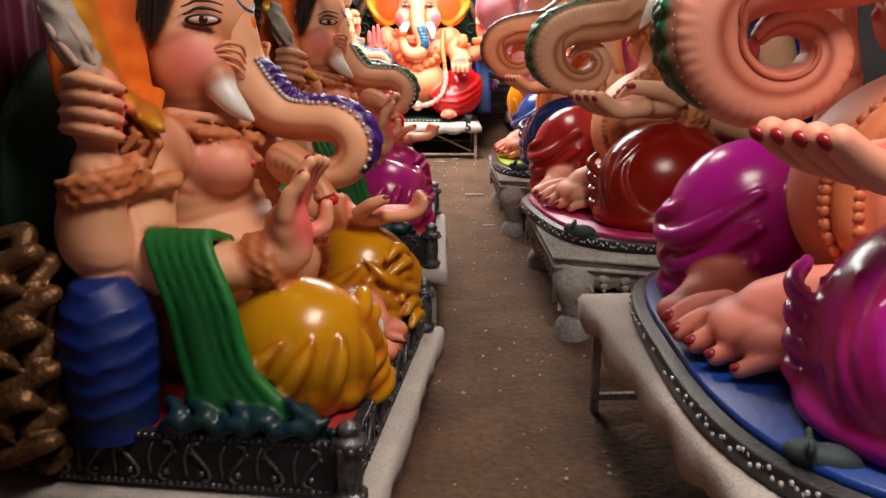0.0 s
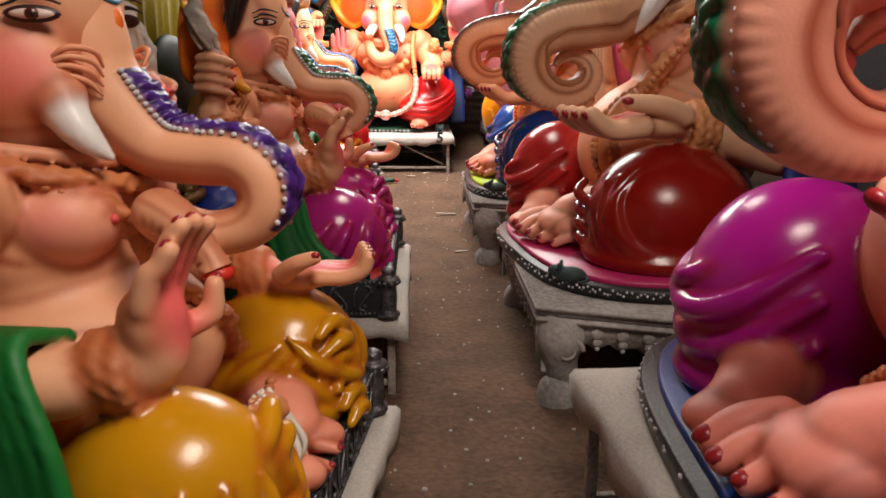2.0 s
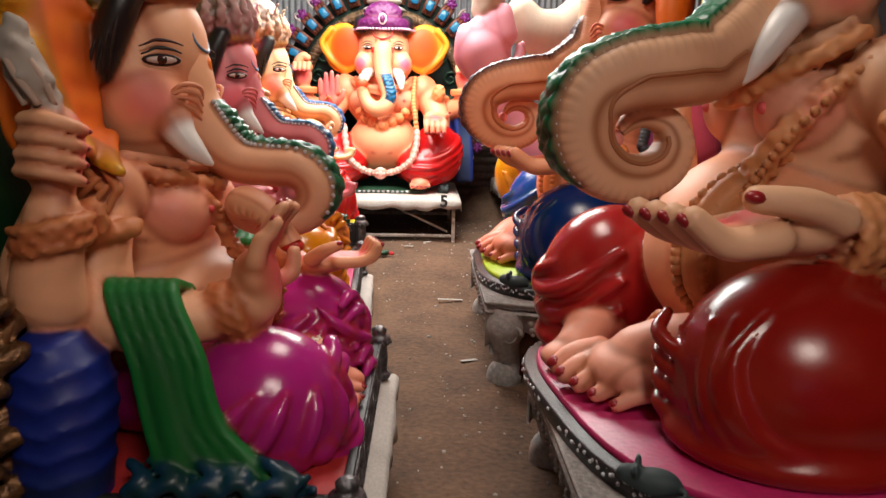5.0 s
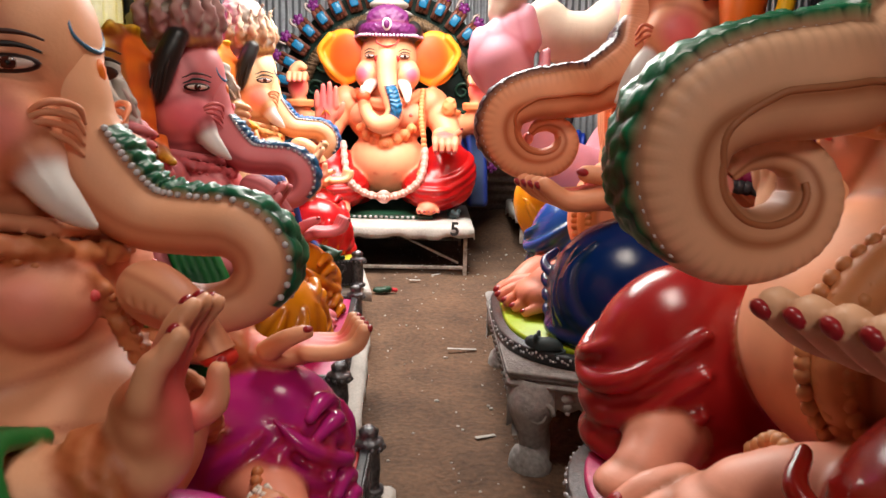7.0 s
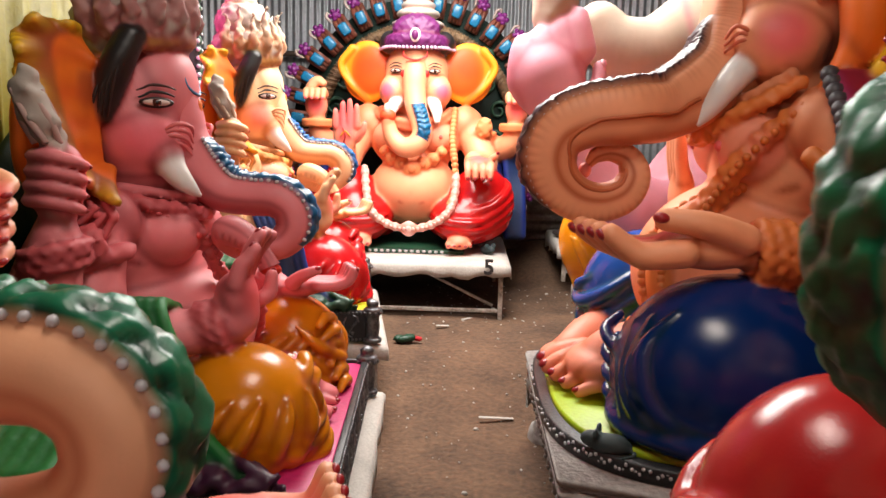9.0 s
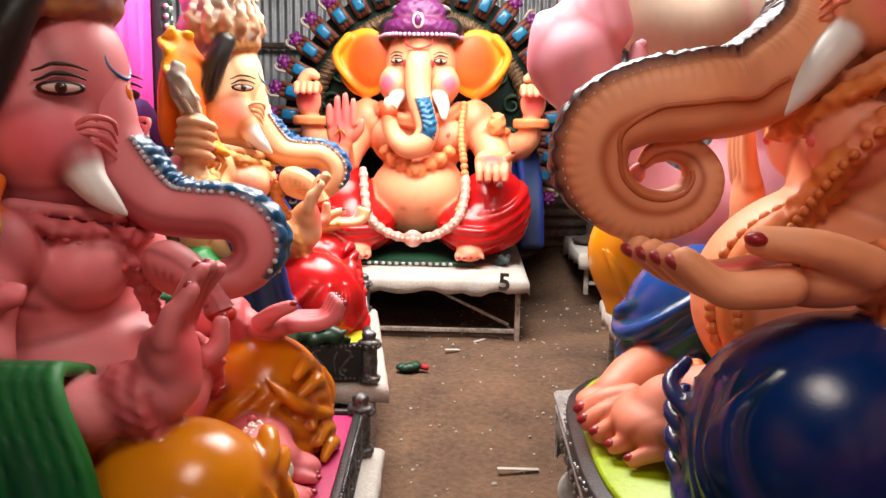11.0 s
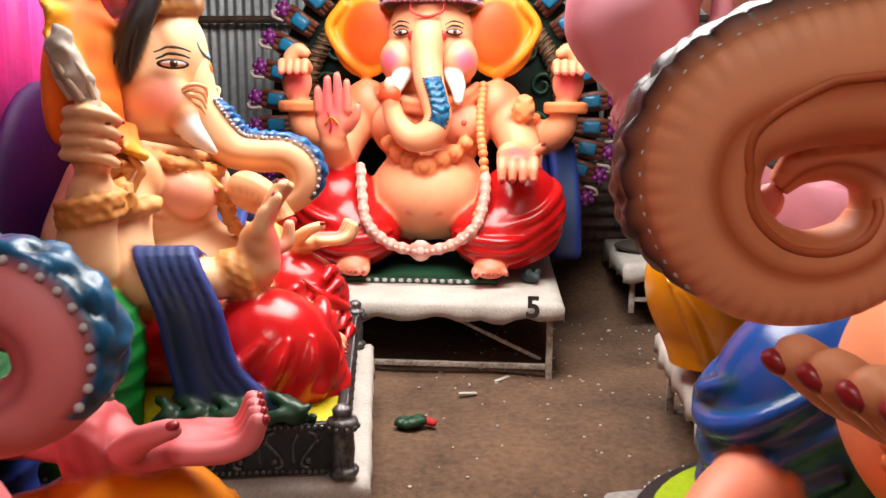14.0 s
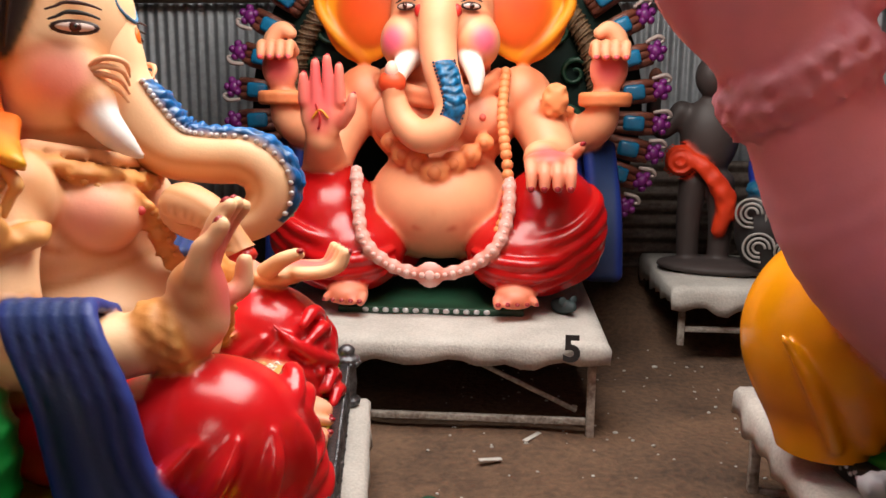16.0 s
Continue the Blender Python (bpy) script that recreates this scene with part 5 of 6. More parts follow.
def ganesha_front(p, name="idol"):
    """The idol at the far end, seen from the front: both knees spread, trunk hanging to its left."""
    cl = Clay((-0.5, -1.05, -0.03), (0.95, 1.05, 2.2), 0.0125)
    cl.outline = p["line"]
    S, L, J, D = p["skin"], p["line"], p["jewel"], p["dhoti"]
    warm = mix(S, L, 0.35)
    cl.lump((0.14, 0, 0.46), (0.39, 0.38, 0.31), S)
    cl.lump((0.02, 0, 0.88), (0.30, 0.40, 0.28), S, k=0.06)
    for s in (-1, 1):
        cl.lump((0.20, s * 0.20, 0.90), (0.15, 0.16, 0.14), mix(S, rgb(240, 130, 130), 0.2), k=0.03)
        cl.lump((0.0, s * 0.42, 1.02), (0.16, 0.15, 0.16), S, k=0.05)
        cl.bead((0.345, s * 0.23, 0.91), 0.02, rgb(225, 105, 90), 0.45)
    cl.lump((0.06, 0, 1.18), (0.22, 0.26, 0.14), warm, k=0.05)
    cl.lump((0.08, 0, 1.45), (0.26, 0.27, 0.30), S, k=0.05)
    for s in (-1, 1):
        cl.lump((0.20, s * 0.19, 1.29), (0.14, 0.12, 0.14), S, k=0.05)
        cl.stroke([(0.33, s * 0.24, 1.29)], 0.10, rgb(238, 90, 130), 0.85)
        # ears: broad leaves, yellow rim, orange within
        cl.lump((0.0, s * 0.44, 1.46), (0.05, 0.24, 0.27), p["eartip"], k=0.02, turn=(s * -8, 0, s * 14))
        cl.lump((0.035, s * 0.41, 1.47), (0.04, 0.17, 0.20), p["ear"], k=0.01, turn=(s * -8, 0, s * 14))
        cl.roll([(0.0, s * 0.58, 1.66, 0.035), (0.0, s * 0.68, 1.52, 0.03), (0.0, s * 0.60, 1.36, 0.03), (0.0, s * 0.44, 1.22, 0.03)], p["eartip"], 0.45, 0.03)
        cl.stroke([(0.07, s * 0.44, 1.50)], 0.12, rgb(225, 70, 20), 0.6)
        eye(cl, (0.315, s * 0.165, 1.455), Vector((0.9, s * 0.42, 0.05)).normalized(), Vector((-0.42 * s, 0.9, 0)).normalized(), 0.046, L)
        cl.lump((0.14, s * 0.23, 1.70), (0.10, 0.09, 0.10), BLACK, 0.5, 0.01)
        cl.roll([(0.27, s * 0.15, 1.21, 0.06), (0.36, s * 0.19, 1.13, 0.05), (0.42, s * 0.20, 1.04, 0.026)], rgb(235, 225, 215), 0.3, 0.008)
    # crown
    cl.roll([(0.08, -0.27, 1.69, 0.06), (0.27, -0.17, 1.70, 0.065), (0.33, 0, 1.71, 0.07), (0.27, 0.17, 1.70, 0.065), (0.08, 0.27, 1.69, 0.06)], p["crownband"], 0.4, 0.01, ripple=ornate(80, 0.010))
    cl.lump((0.26, 0, 1.80), (0.09, 0.20, 0.13), p["crownband"], 0.4, 0.02, ripple=ornate(80, 0.012))
    cl.bead((0.395, 0, 1.74), (0.03, 0.045, 0.06), WHITE, 0.3, 12, 8)
    cl.bead((0.41, 0, 1.74), (0.028, 0.03, 0.045), p["crownband"], 0.3, 12, 8)
    jewels(cl, [(0.10, -0.32, 1.65), (0.30, -0.22, 1.65), (0.39, 0, 1.64), (0.30, 0.22, 1.65), (0.10, 0.32, 1.65)], 0.016, rgb(205, 170, 200), 0.026)
    for z, r in ((1.86, 0.23), (1.95, 0.19), (2.02, 0.15), (2.08, 0.10)):
        cl.lump((0.06, 0, z), (r, r, 0.055), p["crown"], 0.8, 0.012)
    # brow marks
    cl.cord([(0.335, -0.10, 1.62, 0.008), (0.36, -0.09, 1.57, 0.008), (0.375, 0, 1.54, 0.009), (0.36, 0.09, 1.57, 0.008), (0.335, 0.10, 1.62, 0.008)], rgb(190, 40, 30), 0.4)
    for y, z in ((-0.05, 1.40), (0.05, 1.40), (-0.09, 1.43), (0.09, 1.43), (0, 1.36)):
        cl.bead((0.365 - abs(y) * 0.3, y, z), (0.014, 0.03, 0.034), rgb(200, 40, 30), 0.4, 8, 6)
    cl.bead((0.372, 0, 1.42), (0.014, 0.014, 0.06), rgb(235, 180, 30), 0.4, 8, 6)
    # arms
    for s in (-1, 1):
        w = (0.52, s * 0.55, 0.80) if s < 0 else (0.52, 0.52, 0.72)
        cl.roll([(0.0, s * 0.44, 1.02, 0.15), (0.10, s * 0.56, 0.80, 0.135), (0.24, s * 0.60, 0.66 if s < 0 else 0.68, 0.12), (*w, 0.085)], S, 0.45, 0.03)
        cl.roll([(0.10, s * 0.44, 0.94, 0.03), (0.16, s * 0.58, 0.94, 0.04), (0.02, s * 0.68, 0.94, 0.03)], J, 0.5, 0.012, ripple=ornate(80, 0.009))
        cl.lump((0.19, s * 0.60, 1.0), (0.04, 0.07, 0.09), J, 0.5, 0.012, ripple=ornate(80, 0.012))
        cl.roll([(0.0, s * 0.46, 1.0, 0.13), (-0.06, s * 0.70, 0.82, 0.11), (0.02, s * 0.84, 0.88, 0.10), (0.06, s * 0.87, 1.02, 0.075)], S, 0.45, 0.03)
        for zz in (0.99, 1.02):
            cl.roll([(0.06 + 0.10 * math.cos(q), s * 0.87 + 0.12 * math.sin(q), zz, 0.024) for q in np.linspace(0, 2 * math.pi, 12)], J, 0.5, 0.01, 2)
        cl.lump((0.08, s * 0.88, 1.16), (0.06, 0.10, 0.12), mix(S, p["palm"], 0.35), k=0.03)
        cl.stroke([(0.14, s * 0.88, 1.17)], 0.11, p["palm"], 0.9)
        for i in range(4):
            y = s * (0.80 + 0.05 * i)
            finger(cl, [(0.10, y, 1.25), (0.17, y, 1.28), (0.20, y, 1.22)], S, p["palm"], (0.5, 0, 0.3), 0.034)
        cl.roll([(0.04, s * 0.94, 1.24, 0.05), (0.03, s * 0.93, 1.32, 0.05), (0.03, s * 0.88, 1.37, 0.045), (0.04, s * 0.83, 1.35, 0.035)], S, 0.5, 0.02)
    # right palm held up, marked
    cl.lump((0.56, -0.54, 0.92), (0.045, 0.11, 0.13), S, k=0.03)
    for i in range(4):
        y = -0.625 + 0.058 * i
        top = (1.13, 1.19, 1.21, 1.17)[i]
        finger(cl, [(0.57, y, 0.98), (0.58, y, 1.06), (0.585, y, top - 0.03)], mix(S, p["palm"], 0.55), p["nail"], (-0.8, 0, 0.2), 0.032)
    finger(cl, [(0.56, -0.45, 0.88), (0.59, -0.40, 0.94), (0.60, -0.385, 1.0)], mix(S, p["palm"], 0.5), p["nail"], (-0.8, 0, 0.2), 0.034)
    cl.stroke([(0.62, -0.54, 0.92), (0.62, -0.54, 1.1)], 0.12, p["palm"], 0.8)
    cl.cord([(0.612, -0.58, 0.90, 0.006), (0.615, -0.54, 0.94, 0.006), (0.612, -0.50, 0.90, 0.006)], rgb(215, 140, 20), 0.4)
    cl.cord([(0.612, -0.56, 0.97, 0.006), (0.616, -0.54, 0.90, 0.006), (0.61, -0.55, 0.85, 0.006)], rgb(180, 30, 30), 0.4)
    # left palm low
    cl.lump((0.62, 0.56, 0.71), (0.10, 0.12, 0.05), mix(S, p["palm"], 0.4), k=0.03)
    cl.stroke([(0.66, 0.56, 0.75)], 0.12, p["palm"], 0.9)
    for i in range(4):
        y = 0.47 + 0.06 * i
        finger(cl, [(0.68, y, 0.70), (0.74, y, 0.66), (0.755, y, 0.60)], mix(S, p["palm"], 0.3), p["nail"], (0.7, 0, 0.1), 0.034)
    finger(cl, [(0.60, 0.66, 0.74), (0.66, 0.70, 0.78)], mix(S, p["palm"], 0.3), p["nail"], (0.3, 0, 0.5), 0.036)
    # necklaces
    for zz, w in ((1.06, 0.30), (1.02, 0.34)):
        cl.roll([(0.10, -w, zz + 0.08, 0.03), (0.28, -0.2, zz, 0.032), (0.34, 0, zz - 0.04, 0.034), (0.28, 0.2, zz, 0.032), (0.10, w, zz + 0.08, 0.03)], warm, 0.5, 0.012)
    for y, z, r in ((-0.24, 0.78, 0.05), (-0.17, 0.72, 0.06), (-0.09, 0.68, 0.065), (0, 0.64, 0.075), (0.09, 0.68, 0.065), (0.17, 0.72, 0.06), (0.24, 0.78, 0.05)):
        cl.lump((0.46 - abs(y) * 0.45, y, z), (0.05, r, r), J, 0.5, 0.015, ripple=ornate(100, 0.006))
        cl.bead((0.50 - abs(y) * 0.45, y, z), (0.02, r * 0.5, r * 0.5), mix(J, L, 0.3), 0.5, 9, 6)
    jewels(cl, [(0.14, 0.34, 1.14), (0.34, 0.33, 0.90), (0.44, 0.36, 0.66), (0.50, 0.36, 0.46), (0.54, 0.30, 0.30)], 0.032, J, 0.036)
    cl.stroke([(0.50, -0.10, 0.36), (0.545, 0, 0.32), (0.50, 0.10, 0.36)], 0.022, L, 0.8)
    cl.stroke([(0.545, 0, 0.45), (0.545, 0, 0.22)], 0.018, L, 0.6)
    # knees and cloth
    for s in (-1, 1):
        cl.roll([(0.10, s * 0.30, 0.24, 0.22), (0.26, s * 0.58, 0.32, 0.23)], D, p["gloss"], 0.05)
        cl.lump((0.28, s * 0.58, 0.34), (0.31, 0.29, 0.33), D, p["gloss"], 0.04)
        cl.lump((0.40, s * 0.46, 0.22), (0.26, 0.30, 0.22), D, p["gloss"], 0.05)
        sag = [[(s * (86 - 4 * q), 44 - 13 * q), (s * (60 - 3 * q), 26 - 14 * q), (s * (24 - 2 * q), 6 - 13 * q), (s * -12, -6 - 12 * q), (s * -45, -8 - 11 * q)] for q in range(5)]
        cl.ridges((0.28, s * 0.58, 0.34), (0.325, 0.30, 0.345), sag, 0.032, D, p["gloss"], 0.02)
        sag = [[(s * 50, 10 - 16 * q), (s * 10, 0 - 16 * q), (s * -30, 2 - 14 * q), (s * -60, 10 - 12 * q)] for q in range(3)]
        cl.ridges((0.40, s * 0.46, 0.22), (0.275, 0.31, 0.23), sag, 0.028, D, p["gloss"], 0.02)
        for q in range(5):
            cl.roll([(-0.02 - 0.02 * q, s * (0.80 + 0.03 * q), 0.75, 0.035), (0.02, s * (0.84 + 0.028 * q), 0.4, 0.04), (0.06, s * (0.84 + 0.03 * q), 0.06, 0.045)], p["shawl"], 0.5, 0.014)
        cl.roll([(0.44, s * 0.44, 0.12, 0.09), (0.58, s * 0.42, 0.09, 0.08)], mix(S, p["palm"], 0.3), 0.45, 0.03)
        cl.lump((0.64, s * 0.41, 0.055), (0.10, 0.10, 0.06), mix(S, p["palm"], 0.35), k=0.03)
        for i in range(5):
            finger(cl, [(0.70, s * (0.33 + 0.042 * i), 0.05), (0.75 - 0.01 * i, s * (0.33 + 0.045 * i), 0.035)], mix(S, p["palm"], 0.4), p["nail"], (0.4, 0, 0.6), 0.03 - 0.002 * i)
        cl.roll([(0.52, s * 0.30, 0.12, 0.03), (0.58, s * 0.40, 0.16, 0.035), (0.54, s * 0.52, 0.12, 0.03)], rgb(25, 60, 80), 0.4, 0.012)
        cl.roll([(-0.12, s * 0.40, 1.10, 0.08), (-0.14, s * 0.60, 0.9, 0.12), (-0.10, s * 0.66, 0.5, 0.14), (-0.05, s * 0.66, 0.2, 0.14)], p["shawl"], 0.5, 0.03)
    # garland of pale flowers round the belly
    loop = spline([(0.44, -0.40, 0.64), (0.56, -0.37, 0.46), (0.65, -0.32, 0.31), (0.68, -0.18, 0.20), (0.69, 0.0, 0.165), (0.68, 0.18, 0.20), (0.65, 0.32, 0.31), (0.56, 0.37, 0.46), (0.46, 0.37, 0.60)], 5)
    for q, c in enumerate(loop):
        r = 0.066 if q == len(loop) // 2 else 0.030 + 0.008 * (q % 2)
        cl.lump(tuple(c), (0.026, r, r), p["sash"], 0.55, 0.008, ripple=ornate(130, 0.006))
        cl.bead((c[0] + 0.024, c[1], c[2]), (0.009, r * 0.4, r * 0.4), p["sash"], 0.55, 8, 5)
    # trunk hangs, its tip carried to the right hand; blue moulded patch in front
    trunk(cl, [(0.22, 0, 1.58, 0.10), (0.30, 0, 1.42, 0.105), (0.345, 0, 1.28, 0.096), (0.395, 0.02, 1.15, 0.09), (0.445, 0.06, 1.03, 0.085), (0.485, 0.08, 0.93, 0.084), (0.51, 0.03, 0.84, 0.088), (0.50, -0.07, 0.82, 0.082), (0.47, -0.16, 0.89, 0.07), (0.46, -0.20, 0.99, 0.06), (0.48, -0.21, 1.06, 0.05)],
          p, 0.38, 0.62, lean=(1, 0.3, 0.4), width=0.55, bulge=0.016, rib_from=2.0)
    cl.bead((0.485, -0.21, 1.075), (0.05, 0.07, 0.06), rgb(225, 80, 40), 0.4, 12, 8)
    cl.bead((0.50, -0.21, 1.13), (0.03, 0.035, 0.05), rgb(240, 190, 170), 0.4, 10, 6)
    return cl.skin(name)


CREAM = dict(skin=rgb(232, 170, 130), line=rgb(165, 70, 28), jewel=rgb(196, 122, 74), ear=rgb(240, 120, 30), eartip=rgb(250, 205, 30), nail=NAIL, palm=rgb(235, 95, 100), crown=PLAS, crownband=rgb(170, 120, 60), sash=rgb(225, 215, 200), gloss=0.16, pearl=rgb(205, 205, 210))


def palette(**k):
    q = dict(CREAM)
    q.update(k)
    return q


BLUE, GREEN, MAGENTA = rgb(6, 36, 110), rgb(5, 110, 40), rgb(190, 25, 130)
ROW_LEFT = [
    # x of the base's front edge, y, table top, turn, idol's paint, plinth paint, words
    (-0.17, 2.72, 0.325, -7, palette(dhoti=rgb(200, 140, 15), shawl=GREEN, bolster=BLUE, band=rgb(70, 35, 120), frill=rgb(8, 45, 60)), rgb(165, 45, 40), "peach elephant-headed idol in mustard cloth with a purple trunk strip"),
    (-0.06, 5.00, 0.395, 0, palette(dhoti=rgb(175, 35, 125), shawl=GREEN, bolster=rgb(15, 35, 120), band=rgb(15, 95, 65), frill=rgb(8, 50, 75)), rgb(185, 50, 50), "peach elephant-headed idol in magenta cloth with a green trunk strip"),
    (-0.27, 7.06, 0.405, 3, palette(skin=rgb(222, 125, 130), line=rgb(140, 45, 50), jewel=rgb(205, 95, 100), dhoti=rgb(215, 130, 15), shawl=GREEN, bolster=BLUE, band=rgb(20, 95, 140), frill=rgb(60, 25, 50)), rgb(205, 40, 110), "pink elephant-headed idol in orange cloth with a blue trunk strip"),
    (-0.465, 9.06, 0.505, 9, palette(skin=rgb(240, 196, 150), line=rgb(190, 110, 40), jewel=rgb(215, 155, 85), dhoti=rgb(205, 25, 30), shawl=rgb(25, 50, 130), bolster=rgb(10, 130, 50), band=rgb(20, 90, 150), frill=rgb(25, 60, 40)), rgb(215, 205, 20), "cream elephant-headed idol in red cloth with a blue trunk strip"),
    (-0.50, 0.34, 0.355, 0, palette(skin=rgb(228, 130, 130), line=rgb(150, 50, 50), jewel=rgb(210, 100, 100), dhoti=rgb(215, 130, 15), shawl=GREEN, bolster=BLUE, band=rgb(70, 35, 120), frill=rgb(8, 45, 60)), rgb(165, 45, 40), "pink elephant-headed idol in orange cloth at the near end"),
]
for i, (fx, y, top, turn, pal, plinth, words) in enumerate(ROW_LEFT):
    ca, sa = math.cos(radians(turn)), math.sin(radians(turn))
    gz = rise(0, y)
    cx, cy = fx - 0.60 * ca, y - 0.60 * sa
    cloth_table(cx - 0.72, cx + 0.665, cy - 0.75, cy + 0.80, gz, top, 0.10, "low iron table under whitewashed sacking", turn, brace=False)
    idol_base(cx, cy, top + 0.006, turn, 0.60, 0.72, 0.175, flat_paint("plinth_paint", plinth), "square plinth with a silvered scrollwork border")
    ob = ganesha_profile(pal)
    ob.matrix_world = pose(cx + (0.045, 0, -0.05, 0, 0)[i], cy, top + 0.166, 0, 0, turn)
    tagged(ob, words, "statue", "elephant-headed idols")

ROW_RIGHT = [
    (0.74, 2.50, 0.54, 178, palette(skin=rgb(232, 160, 135), line=rgb(160, 70, 45), jewel=rgb(205, 120, 75), dhoti=rgb(175, 30, 140), shawl=rgb(150, 20, 110), shawl2=rgb(150, 20, 110), hem=rgb(60, 60, 70), band=rgb(10, 90, 60), farknee=rgb(180, 30, 150)), rgb(20, 70, 160), "peach elephant-headed idol in glossy magenta cloth", 0),
    (0.62, 5.22, 0.48, 188, palette(skin=rgb(230, 182, 145), line=rgb(155, 90, 48), jewel=rgb(205, 140, 90), dhoti=rgb(140, 24, 16), farknee=rgb(165, 35, 35), shawl=rgb(20, 50, 160), shawl2=rgb(15, 35, 120), hem=rgb(70, 75, 90), band=rgb(8, 95, 60)), rgb(200, 45, 110), "peach elephant-headed idol in dark red cloth with a green trunk strip", 1),
    (0.50, 7.64, 0.50, 179, palette(skin=rgb(234, 160, 118), line=rgb(175, 80, 32), jewel=rgb(215, 120, 55), dhoti=rgb(3, 42, 105), far=-0.12, farknee=rgb(25, 75, 160), shawl=rgb(140, 20, 90), shawl2=rgb(120, 20, 80), hem=rgb(60, 60, 65), band=rgb(70, 45, 50), backarm=rgb(225, 90, 120)), rgb(170, 200, 20), "orange-shaded elephant-headed idol in dark blue cloth", 1),
]
for fx, y, top, turn, pal, plinth, words, carved in ROW_RIGHT:
    a = radians(turn - 180)
    cx, cy = fx + 0.92 * math.cos(a), y + 0.92 * math.sin(a)
    shift = 0.12 if y > 7 else 0.0
    if carved:
        carved_pedestal(fx - 0.02, fx + 1.9, y - 1.27 + shift, y + 0.80 + shift, 0, top, 0, "grey moulded plaster pedestal with scrolled legs")
    else:
        cloth_table(fx - 0.06, fx + 1.9, y - 1.15, y + 0.90, 0, top, 0.16, "low iron table under whitewashed sacking", 4, brace=False)
    oval_base(cx, cy + shift - 0.18 * carved, top + 0.004, turn - 180, 0.95, 1.14 - 0.18 * carved, 0.085, flat_paint("plinth_paint", plinth, 0.4), "rounded plinth with a black flowered rim")
    ob = ganesha_curl(pal)
    ob.matrix_world = pose(cx, cy, top + 0.085, 0, 0, turn)
    tagged(ob, words, "statue", "elephant-headed idols")

# far end
cloth_table(-1.18, 0.48, 10.22, 11.95, 0.2, 0.65, 0.12, "low iron table under sacking, numbered 5", 0)
idolF = ganesha_front(palette(skin=rgb(238, 165, 122), line=rgb(200, 80, 35), jewel=rgb(235, 145, 90), dhoti=rgb(185, 18, 20), shawl=rgb(15, 40, 120), band=rgb(10, 95, 140), ear=rgb(235, 90, 18), eartip=rgb(242, 150, 22), crownband=rgb(100, 30, 90), sash=rgb(235, 190, 180), pearl=rgb(20, 60, 90), pearl_r=0.006))
idolF.matrix_world = pose(-0.335, 11.25, 0.70, 0, 0, -90)
tagged(idolF, "seated elephant-headed idol in red cloth with a blue trunk patch", "statue", "elephant-headed idols")


# ---- aureole behind the far idol ----
GEM, FLOWER, CLAYRED = flat_paint("blue_gem_enamel", (0.012, 0.16, 0.32), 0.25), flat_paint("violet_enamel", (0.16, 0.012, 0.15), 0.4), material("terracotta_enamel", (0.20, 0.055, 0.028), 0.45, scale=14, fine=70, bump=0.3, dark=(0.06, 0.018, 0.012))
ROPE = material("dull_gold_rope", (0.30, 0.18, 0.09), 0.5, 0.25, scale=20, fine=60, bump=0.5, dark=(0.08, 0.045, 0.025))
PALE = material("pale_scroll_paint", (0.42, 0.33, 0.30), 0.5, scale=18, fine=60, bump=0.3)


